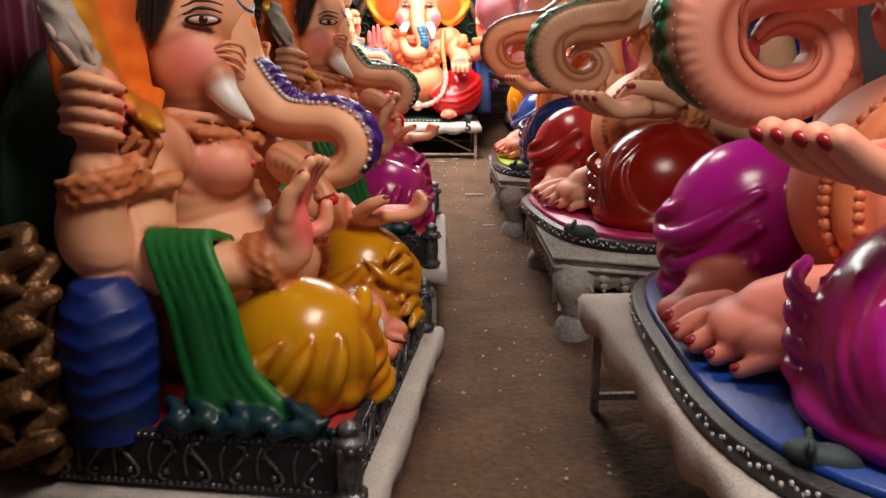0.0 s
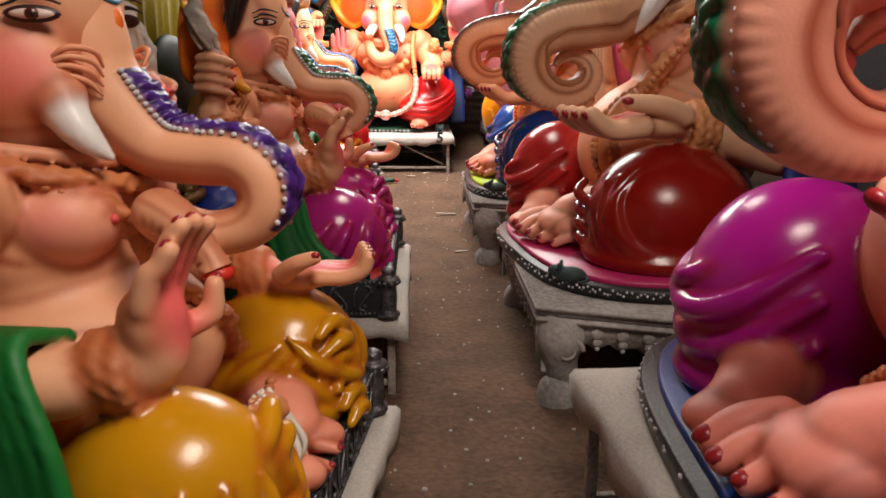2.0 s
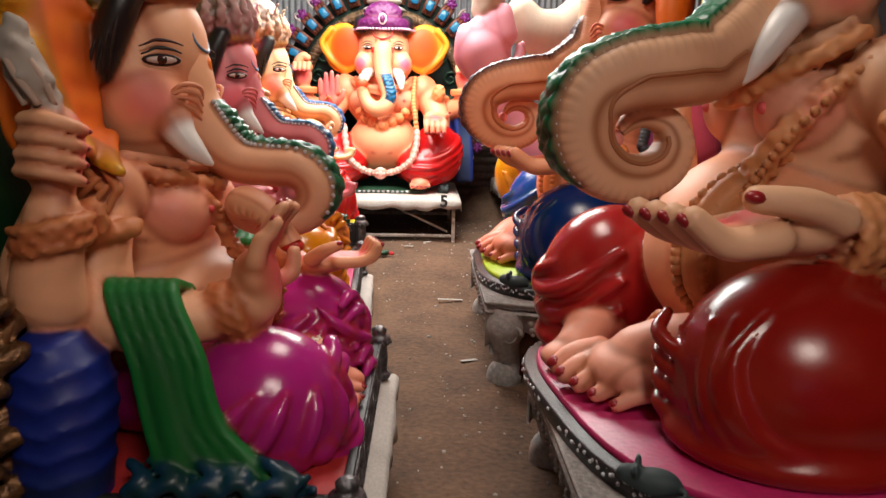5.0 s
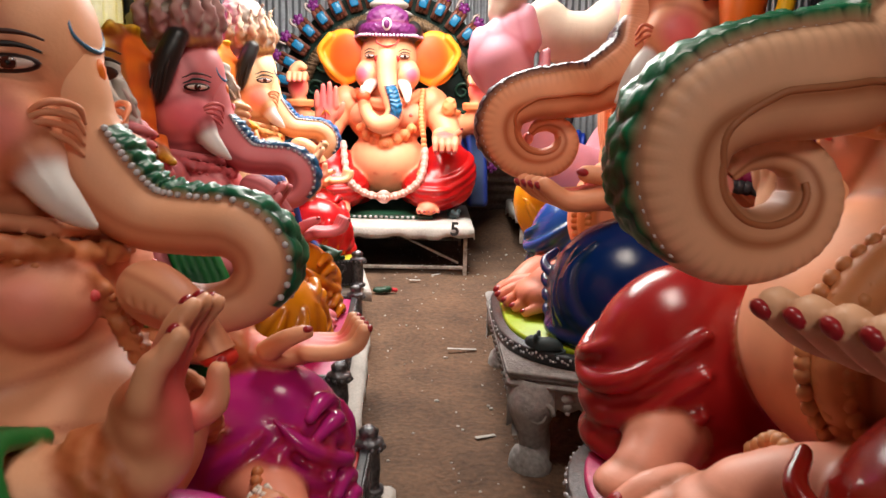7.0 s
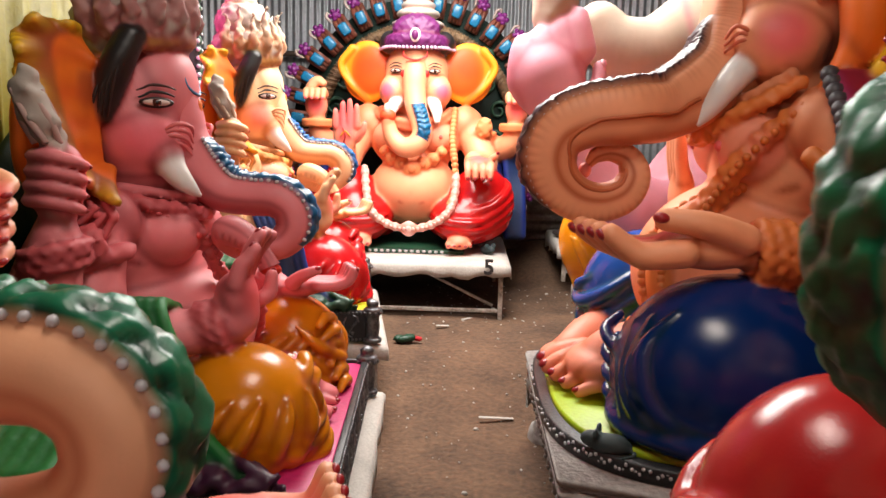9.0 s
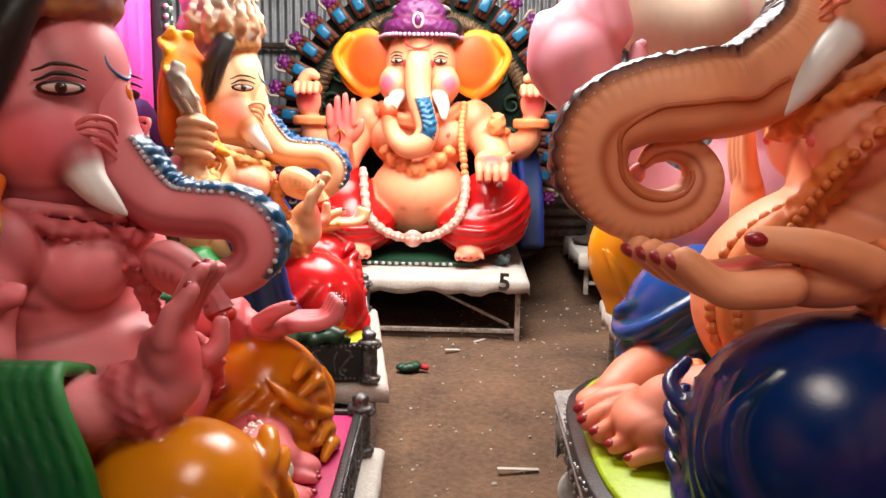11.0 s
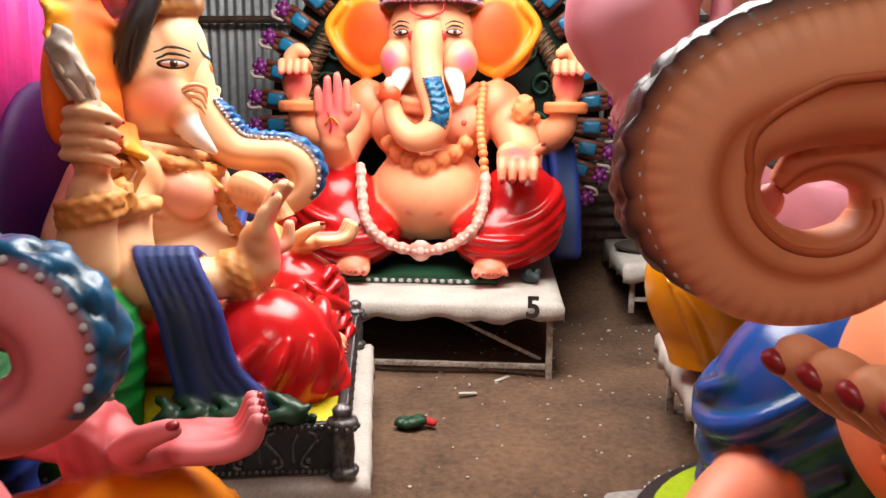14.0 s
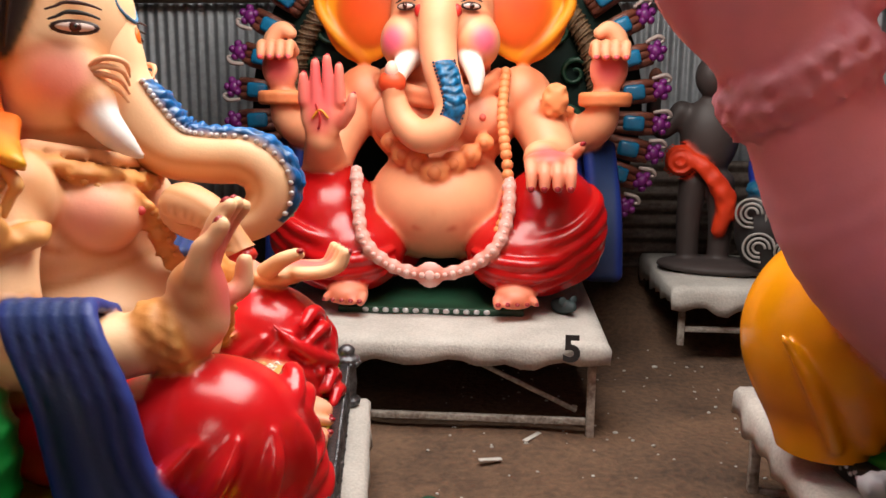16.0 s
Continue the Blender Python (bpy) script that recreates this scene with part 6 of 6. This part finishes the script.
def aureole(x, y, z, rx, rz, low):
    root = new("aureole")
    root.matrix_world = pose(x, y, z)
    place = lambda a, k, dy=0.0: (k * rx * math.cos(a), dy, 0.95 + (k * rz if math.sin(a) > 0 else k * low) * math.sin(a))
    span = [radians(-52 + 284 * i / 60) for i in range(61)]
    bm = bmesh.new()
    ring = [[bm.verts.new(place(a, k, d)) for a in span] for k, d in ((1.0, 0.0), (1.0, 0.05), (0.0, 0.05), (0.0, 0.0))]
    for r0, r1 in zip(ring, ring[1:] + ring[:1]):
        for i in range(60):
            bm.faces.new((r0[i], r0[i + 1], r1[i + 1], r1[i]))
    bmesh.ops.remove_doubles(bm, verts=bm.verts[:], dist=0.0005)
    bmesh.ops.recalc_face_normals(bm, faces=bm.faces[:])
    part("back_panel", bm, flat_paint("dark_green_panel", (0.012, 0.028, 0.022), 0.5), root, "dark green back panel")
    bm = bmesh.new()
    rod(bm, [(*place(a, 0.78, -0.03), 0.055) for a in span[::3]], 12, 6)
    inner = part("rope_arch", bm, ROPE, root, "dull gold arch bound with cord")
    for i in range(150):
        a = radians(-52 + 284 * (i + 0.5) / 150)
        bm = bmesh.new()
        c = Vector(place(a, 0.78, -0.03))
        pts = []
        rad = Vector((math.cos(a), 0, math.sin(a)))
        tan = Vector((-math.sin(a), 0, math.cos(a)))
        for q in range(7):
            t = math.pi * (q / 6) - math.pi / 2
            pts.append((*(c + rad * 0.058 * math.sin(t) + Vector((0, -1, 0)) * 0.058 * math.cos(t) + tan * 0.02 * math.sin(t + 0.4 * (i % 3))), 0.0075))
        rod(bm, pts, 5, 2)
        part("cord_turn", bm, ROPE, inner)
    # radiating moulded blocks with gems, flowers and pale scrolls
    n = 31
    for i in range(n):
        a = radians(-50 + 280 * i / (n - 1))
        rad = math.degrees(math.atan2(place(a, 1)[2] - 0.95, place(a, 1)[0]))
        m = Matrix.Translation(place(a, 0.955, -0.02)) @ pose(0, 0, 0, 0, -rad, 0) @ Matrix.Scale(1.2, 4)
        bm = bmesh.new()
        for q in (-1, 0, 1):
            rod(bm, [(-0.085, -0.01, q * 0.026, 0.018), (-0.03, -0.045, q * 0.034, 0.022), (0.05, -0.045, q * 0.036, 0.022), (0.10, -0.005, q * 0.03, 0.018)], 7, 3)
        block(bm, (-0.09, -0.02, -0.055), (0.11, 0.03, 0.055), 0.01)
        b = part("moulded_block", bm, CLAYRED, root)
        b.matrix_local = m
        bm = bmesh.new()
        block(bm, (-0.055, -0.098, -0.036), (0.045, -0.05, 0.036), 0.016)
        part("gem", bm, GEM, b)
        bm = bmesh.new()
        ball(bm, (0.125, -0.03, 0.0), (0.03, 0.03, 0.036), 9, 6)
        for q in range(5):
            ball(bm, (0.13 + 0.03 * math.cos(q * 1.257), -0.03, 0.034 * math.sin(q * 1.257)), (0.02, 0.024, 0.02), 7, 5)
        part("flower", bm, FLOWER, b)
        bm = bmesh.new()
        rod(bm, [(0.09, -0.03, 0.055, 0.009), (0.15, -0.035, 0.066, 0.011), (0.175, -0.03, 0.045, 0.009), (0.155, -0.03, 0.034, 0.007)], 6, 4)
        part("scroll", bm, PALE, b)
    # green scrolls behind the shoulders
    for s in (-1, 1):
        for cx, cz, r in ((0.66, 1.42, 0.12), (0.76, 1.18, 0.09), (0.60, 1.66, 0.09), (0.72, 0.92, 0.08)):
            bm = bmesh.new()
            pts = [(s * cx + r * (1 - q / 17) * math.cos(q * 0.62), -0.03, cz + r * (1 - q / 17) * math.sin(q * 0.62), 0.02 * (1 - q / 22)) for q in range(14)]
            rod(bm, pts, 7, 3)
            part("leaf_scroll", bm, FOLIAGE, root)
    return tagged(root, "arched aureole of terracotta blocks with blue gems and violet flowers", "aureole")


aureole(-0.36, 11.62, 0.68, 1.16, 1.22, 0.95)

# front strip under the far idol's feet, and the painted number
bm = bmesh.new()
block(bm, (-0.80, 10.62, 0.652), (0.12, 11.9, 0.685), 0.008)
plinthF = tagged(part("plinth", bm, FOLIAGE), "thin dark green plinth with a white lotus strip", "plinth", "plinths")
for i in range(13):
    bm = bmesh.new()
    ball(bm, (-0.66 + 0.05 * i, 10.617, 0.67), (0.017, 0.006, 0.014), 8, 5)
    part("lotus", bm, PEARL, plinthF)
cu = bpy.data.curves.new("number", "FONT")
cu.body, cu.size, cu.extrude, cu.align_x = "5", 0.165, 0.001, "CENTER"
cu.offset = 0.005
tmp = new("number", cu)
bpy.context.view_layer.update()
me = bpy.data.meshes.new_from_object(tmp.evaluated_get(bpy.context.evaluated_depsgraph_get()))
bpy.data.objects.remove(tmp)
me.materials.append(flat_paint("brush_black", (0.035, 0.03, 0.03), 0.7))
num = new("painted_number", me)
num.matrix_world = pose(0.32, 10.187, 0.575, 90, 0, 0)
tagged(num, "number 5 brushed in black on the table cloth", "sign")


# ---- second row's last idol, still unpainted in part, and a dark figure behind it ----
cloth_table(0.90, 2.5, 8.62, 9.80, 0.14, 0.62, 0.13, "low iron table under clean white sacking", -3, brace=False)
oval_base(1.76, 9.20, 0.628, 0, 0.78, 0.50, 0.085, flat_paint("plinth_paint", rgb(40, 140, 50), 0.4), "rounded plinth painted green with a black flowered rim")


def lilac_idol(x, y, z):
    """A half-painted idol: one great forearm raised before it, a ribbed knee, the head still raw plaster."""
    cl = Clay((-1.45, -0.62, -0.03), (0.75, 0.65, 2.1), 0.0145)
    S, L, Y, M = rgb(206, 140, 155), rgb(185, 100, 115), rgb(225, 145, 8), rgb(165, 18, 85)
    RAW = rgb(178, 158, 140)
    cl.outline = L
    cl.lump((0.0, 0.05, 0.55), (0.52, 0.42, 0.50), S)
    cl.lump((0.0, 0.05, 1.05), (0.36, 0.38, 0.36), S, k=0.06)
    # raw head and trunk
    cl.lump((-0.1, 0.05, 1.62), (0.33, 0.34, 0.36), RAW, 0.85, 0.05)
    cl.roll([(-0.25, 0.05, 1.62, 0.24), (-0.48, 0.02, 1.48, 0.22), (-0.72, 0.0, 1.50, 0.19), (-0.84, 0.0, 1.62, 0.15)], RAW, 0.85, 0.05)
    # yellow knee and shin
    cl.lump((-0.68, -0.02, 0.30), (0.35, 0.29, 0.34), Y, 0.16, 0.04)
    cl.roll([(-0.76, -0.04, 0.28, 0.22), (-0.80, -0.06, 0.10, 0.15), (-0.80, -0.08, 0.0, 0.13)], Y, 0.16, 0.06)
    for q in range(3):
        cl.roll([(-0.98 + 0.14 * q, -0.22, 0.34, 0.012), (-0.90 + 0.12 * q, -0.25, 0.20, 0.022), (-0.82 + 0.10 * q, -0.22, 0.03, 0.016)], Y, 0.16, 0.03)
    cl.roll([(-0.92, 0.0, 0.60, 0.02), (-0.74, -0.18, 0.60, 0.03), (-0.48, -0.26, 0.50, 0.03)], rgb(215, 60, 40), 0.4, 0.02)
    # magenta shawl in long folds, with a silvered frill
    for q in range(11):
        t = q / 10
        cl.roll([(-0.42 + 0.5 * t, -0.28, 0.55, 0.045), (-0.56 + 0.72 * t, -0.36, 0.32, 0.05), (-0.70 + 0.95 * t, -0.42, 0.06, 0.055)], M, 0.45, 0.008)
    for q in range(13):
        t = q / 12
        cl.lump((-0.80 + 1.1 * t, -0.44 - 0.02 * math.sin(q * 2.1), 0.03 + 0.012 * math.sin(q * 1.3)), (0.055, 0.04, 0.04), rgb(170, 170, 175), 0.4, 0.008, ripple=lambda a, b, g: 0.009 * np.sin(a * 190 + g * 60))
    # forearm, bracelet and raised hand
    cl.roll([(-0.30, -0.20, 0.42, 0.27), (-0.60, -0.36, 0.48, 0.25), (-0.86, -0.38, 0.66, 0.20), (-1.02, -0.38, 0.94, 0.16), (-1.07, -0.38, 1.04, 0.15)], S, 0.42, 0.05)
    for off, r in ((-0.035, 0.03), (0.0, 0.036), (0.035, 0.03)):
        ring = []
        for q in np.linspace(0, 2 * math.pi, 14):
            u, v = 0.165 * math.cos(q), 0.15 * math.sin(q)
            ring.append((-1.055 + 0.86 * u - 0.51 * off, -0.38 + v, 1.015 + 0.51 * u + 0.86 * off, r))
        cl.roll(ring, mix(S, rgb(150, 110, 110), 0.35), 0.6, 0.008, 2, ornate(85, 0.014))
    cl.roll([(-1.07, -0.38, 1.05, 0.14), (-1.13, -0.38, 1.16, 0.17), (-1.19, -0.37, 1.28, 0.19)], S, 0.42, 0.05)
    cl.lump((-1.18, -0.37, 1.28), (0.22, 0.13, 0.20), S, 0.42, 0.06, (0, -30, 0))
    for q in range(4):
        t = q / 3
        bx, bz = -1.33 + 0.31 * t, 1.34 + 0.16 * t
        cl.roll([(bx + 0.02, -0.38, bz - 0.06, 0.09), (bx, -0.38, bz + 0.06, 0.075), (bx, -0.37, bz + 0.12, 0.06)], S, 0.42, 0.06)
    finger(cl, [(-0.98, -0.42, 1.16), (-0.90, -0.42, 1.25), (-0.89, -0.40, 1.34)], S, S, (0.4, -0.6, 0.2), 0.055)
    cl.lump((-0.92, -0.44, 0.76), (0.05, 0.06, 0.09), mix(S, rgb(240, 170, 175), 0.5), 0.42, 0.02)
    cl.roll([(-1.18, -0.30, 1.44, 0.05), (-1.16, -0.30, 1.66, 0.12), (-1.14, -0.30, 1.84, 0.13), (-1.14, -0.30, 1.98, 0.09)], RAW, 0.85, 0.02, ripple=ornate(30, 0.014))
    o = cl.skin("idol")
    o.matrix_world = pose(x, y, z)
    return tagged(o, "half-painted lilac elephant-headed idol in yellow cloth, head raw plaster", "statue", "elephant-headed idols")


lilac_idol(1.76, 9.20, 0.705)


def dark_figure(x, y, z, turn):
    """A standing dark figure with one raised hand and orange cloth, one plain mesh."""
    cl = Clay((-0.35, -0.5, -0.02), (0.45, 0.8, 1.55), 0.016)
    K, O = rgb(62, 52, 50), rgb(225, 60, 20)
    for s in (-1, 1):
        cl.roll([(0, s * 0.1, 0.0, 0.07), (0, s * 0.11, 0.35, 0.085), (0, s * 0.09, 0.62, 0.10)], K, 0.5)
        cl.roll([(0, s * 0.2, 1.12, 0.075), (0.04, s * 0.32, 0.98, 0.06), (0.12, s * 0.38, 1.1, 0.05), (0.12, s * 0.38, 1.25, 0.05)], K, 0.5)
        cl.lump((0.12, s * 0.38, 1.34), (0.03, 0.05, 0.08), rgb(150, 90, 70), 0.5, 0.02)
    cl.lump((0, 0, 0.95), (0.14, 0.2, 0.28), K, 0.5, 0.05)
    cl.lump((0.02, 0, 1.36), (0.12, 0.12, 0.15), K, 0.5, 0.04)
    cl.roll([(0.1, -0.16, 0.82, 0.05), (0.14, 0.0, 0.72, 0.06), (0.12, 0.14, 0.5, 0.07), (0.1, 0.1, 0.3, 0.05)], O, 0.5, 0.02, ripple=ornate(40, 0.01))
    cl.lump((0.1, -0.18, 0.78), (0.07, 0.12, 0.12), O, 0.5, 0.02, ripple=lambda a, b, g: 0.012 * np.sin(np.sqrt(b * b + g * g) * 130))
    cl.lump((0, 0.1, 0.03), (0.28, 0.42, 0.06), K, 0.6, 0.03)
    # a squat companion in black and silver swirls, with a blue shawl
    cl.lump((0.10, 0.42, 0.32), (0.20, 0.22, 0.30), (0.02, 0.018, 0.018), 0.45, 0.02)
    cl.lump((0.04, 0.44, 0.74), (0.15, 0.17, 0.20), rgb(20, 50, 150), 0.45, 0.02, ripple=lambda a, b, g: 0.012 * np.sin(b * 90))
    cl.lump((0.12, 0.40, 0.60), (0.10, 0.14, 0.07), rgb(20, 90, 120), 0.4, 0.02, ripple=ornate(70, 0.012))
    for cy, cz, r in ((0.30, 0.45, 0.10), (0.50, 0.42, 0.11), (0.36, 0.22, 0.10), (0.54, 0.20, 0.08)):
        for w in (1.0, 0.68, 0.38):
            cl.cord([(0.30 - 0.5 * (cy - 0.42) ** 2 + 0.02 * math.cos(q * 0.5), cy + r * w * math.cos(q * 0.7), cz + r * w * math.sin(q * 0.7), 0.009) for q in range(8)], rgb(165, 160, 155), 0.4, 5, 3)
    o = cl.skin("figure")
    o.matrix_world = pose(x, y, z, 0, 0, turn) @ Matrix.Scale(0.86, 4)
    return tagged(o, "dark standing statue with orange cloth at its waist", "statue")


cloth_table(0.98, 2.5, 11.30, 12.4, 0.35, 0.68, 0.15, "low table under stained sacking with a green splash", 0, brace=False)
dark_figure(1.24, 11.80, 0.685, -104)


# ---- backs of the first row's thrones ----
def bead_string(bm, pts, r, gap, squash=1.0):
    q = spline(pts, 20)
    run, last = gap, None
    for c in q:
        if last is not None:
            run += float(np.linalg.norm(c - last))
        last = c
        if run >= gap:
            ball(bm, tuple(c), (r, r, r * squash), 7, 5)
            run = 0.0


def throne_back(x, y, z, turn, fabric, cushion, trim, label):
    root = new("throne_back")
    root.matrix_world = pose(x, y, z, 0, 0, turn)
    bm = bmesh.new()
    cols = 40
    face = []
    for row in range(2):
        line = []
        for i in range(cols + 1):
            t = -0.62 + 1.24 * i / cols
            line.append(bm.verts.new((0.012 * math.sin(t * 31) + 0.008 * math.sin(t * 77), t, 0.1 + row * 2.2)))
        face.append(line)
    for i in range(cols):
        bm.faces.new((face[0][i], face[0][i + 1], face[1][i + 1], face[1][i]))
    fb = part("fabric_panel", bm, fabric, root)
    fb.modifiers.new("thickness", "SOLIDIFY").thickness = 0.02
    for s in (-1, 1):
        bm = bmesh.new()
        rod(bm, [(0.02, s * 0.70, 0.0, 0.075), (0.02, s * 0.70, 0.8, 0.07), (0.02, s * 0.70, 1.6, 0.07), (0.02, s * 0.68, 2.25, 0.06)], 12, 3)
        post = part("side_post", bm, BLACKED, root, "black side post")
        bm = bmesh.new()
        for dy, r in ((-0.055, 0.016), (0.055, 0.016)):
            bead_string(bm, [(0.085, s * 0.70 + dy, 0.05), (0.085, s * 0.70 + dy, 1.1), (0.08, s * 0.69 + dy, 2.2)], r, 0.036)
        tagged(part("pearl_string", bm, PEARL, post), kind="stuff")
        bm = bmesh.new()
        for i in range(30):
            ball(bm, (0.08, s * 0.70 + 0.02 * math.sin(i * 1.9), 0.1 + 0.07 * i), (0.02, 0.03, 0.032), 7, 5)
        part("enamel_trim", bm, trim, post)
        # bronze figure-like scrollwork on the arm rest
        cl = Clay((-0.2, -0.16, -0.02), (0.35, 0.16, 0.85), 0.015)
        for i in range(26):
            a = i * 2.399
            h = 0.06 + 0.026 * i
            cl.roll([(0.06 + 0.09 * math.cos(a), 0.07 * math.sin(a), h, 0.035), (0.12 + 0.10 * math.cos(a + 0.8), 0.09 * math.sin(a + 0.8), h + 0.05, 0.028), (0.06 + 0.12 * math.cos(a + 1.7), 0.09 * math.sin(a + 1.7), h + 0.02, 0.016)], (0.2, 0.1, 0.04), 0.35, 0.01)
        arm = cl.skin("arm_ornament")
        arm.data.materials.clear()
        arm.data.materials.append(BRONZE)
        arm.parent = root
        arm.matrix_local = pose(0.18, s * 0.74, 0.0)
        tagged(arm, "bronze scrollwork arm ornament")
    bm = bmesh.new()
    ball(bm, (0.08, 0, 0.75), (0.10, 0.48, 0.52), 24, 14)
    part("back_cushion", bm, cushion, root)
    return tagged(root, label, "throne", "throne backs")


YELLOW, PINK, VIOLET, WINE = (flat_paint(n, c, 0.6) for n, c in (("yellow_satin", rgb(160, 145, 15)), ("hot_pink_satin", rgb(225, 50, 150)), ("violet_satin", rgb(70, 20, 110)), ("wine_satin", rgb(90, 12, 45))))
GREENSATIN = flat_paint("green_satin", rgb(10, 60, 25), 0.55)
THRONES = ((WINE, GREENSATIN, FLOWER), (YELLOW, GREENSATIN, VIOLET), (YELLOW, GREENSATIN, GREENSATIN), (PINK, VIOLET, FOLIAGE), (WINE, GREENSATIN, FLOWER))
for (fx, y, top, turn, *_), (fab, cus, trim) in zip(ROW_LEFT, THRONES):
    a = radians(turn)
    throne_back(fx - 1.22 * math.cos(a), y - 1.22 * math.sin(a), top + 0.008, turn, fab, cus, trim, "tall throne back with satin, pearl strings and bronze ornament")

# ---- small things ----
def plaster_mouse(x, y, z, turn):
    """A small grey-green modelled animal at the plinth's corner, one plain mesh."""
    cl = Clay((-0.2, -0.12, -0.02), (0.2, 0.12, 0.2), 0.012)
    G = rgb(48, 62, 64)
    cl.lump((-0.03, 0, 0.05), (0.11, 0.07, 0.06), G, 0.6)
    cl.lump((0.08, 0, 0.07), (0.06, 0.045, 0.045), G, 0.6)
    for s in (-1, 1):
        cl.lump((0.05, s * 0.05, 0.11), (0.015, 0.035, 0.035), G, 0.6, 0.012)
    cl.roll([(-0.13, 0, 0.04, 0.018), (-0.16, 0.05, 0.03, 0.012), (-0.1, 0.1, 0.02, 0.008)], G, 0.6)
    o = cl.skin("small_statue")
    o.matrix_world = pose(x, y, z, 0, 0, turn) @ Matrix.Scale(0.66, 4)
    return tagged(o, "small grey-green plaster animal on the plinth's corner", "statue", "plaster animals")


for fx, y, top, *_ in ROW_RIGHT:
    plaster_mouse(fx + 0.16, y - 0.80, top + 0.05, 160)
plaster_mouse(0.32, 10.72, 0.652, -60)

bm = bmesh.new()
for i in range(9):
    a = i * 2.4
    ball(bm, (0.04 * math.cos(a), 0.03 * math.sin(a), 0.02 + 0.006 * (i % 3)), (0.045, 0.03, 0.022), 8, 5)
rag = part("rag", bm, FOLIAGE)
rag.matrix_world = pose(-0.27, 9.5, rise(0, 9.5) + 0.005, 0, 0, 20)
tagged(rag, "crumpled green and red rag on the floor", "rag")
bm = bmesh.new()
for i in range(5):
    ball(bm, (0.05 + 0.012 * i, 0.03 - 0.015 * i, 0.022), (0.022, 0.026, 0.018), 8, 5)
part("red_corner", bm, flat_paint("red_cotton", rgb(190, 30, 40), 0.8), rag, "red patch")

# crumbs of plaster and paper on the floor
rng = random.Random(4)
bm = bmesh.new()
for i in range(420):
    x, y = rng.uniform(-0.3, 1.2), rng.choice((rng.uniform(1.5, 8), rng.uniform(8, 11.6)))
    r = rng.uniform(0.003, 0.011) * (1.0 if rng.random() < 0.9 else 2.0)
    ball(bm, (x, y, rise(x, y) + 0.028 * noise.noise((x * 1.7, y * 1.7, 0)) + 0.014 * noise.noise((x * 5, y * 5, 3)) + r * 0.3), (r, r * rng.uniform(0.5, 1.2), r * 0.6), 5, 4)
tagged(part("plaster_crumbs", bm, CLOTH), "pale plaster crumbs strewn over the earth", "crumbs", kind="stuff")
for x, y, t, l in ((0.34, 8.45, 10, 0.10), (0.16, 10.2, 60, 0.07), (-0.02, 9.95, 20, 0.05), (0.42, 7.1, 30, 0.06)):
    bm = bmesh.new()
    block(bm, (-l, -0.012, 0), (l, 0.012, 0.006), 0.002)
    o = part("paper_scrap", bm, CLOTH)
    o.matrix_world = pose(x, y, rise(x, y) + 0.012, 2, 4, t)
    tagged(o, "pale scrap of card lying on the earth", "scrap", "paper scraps")
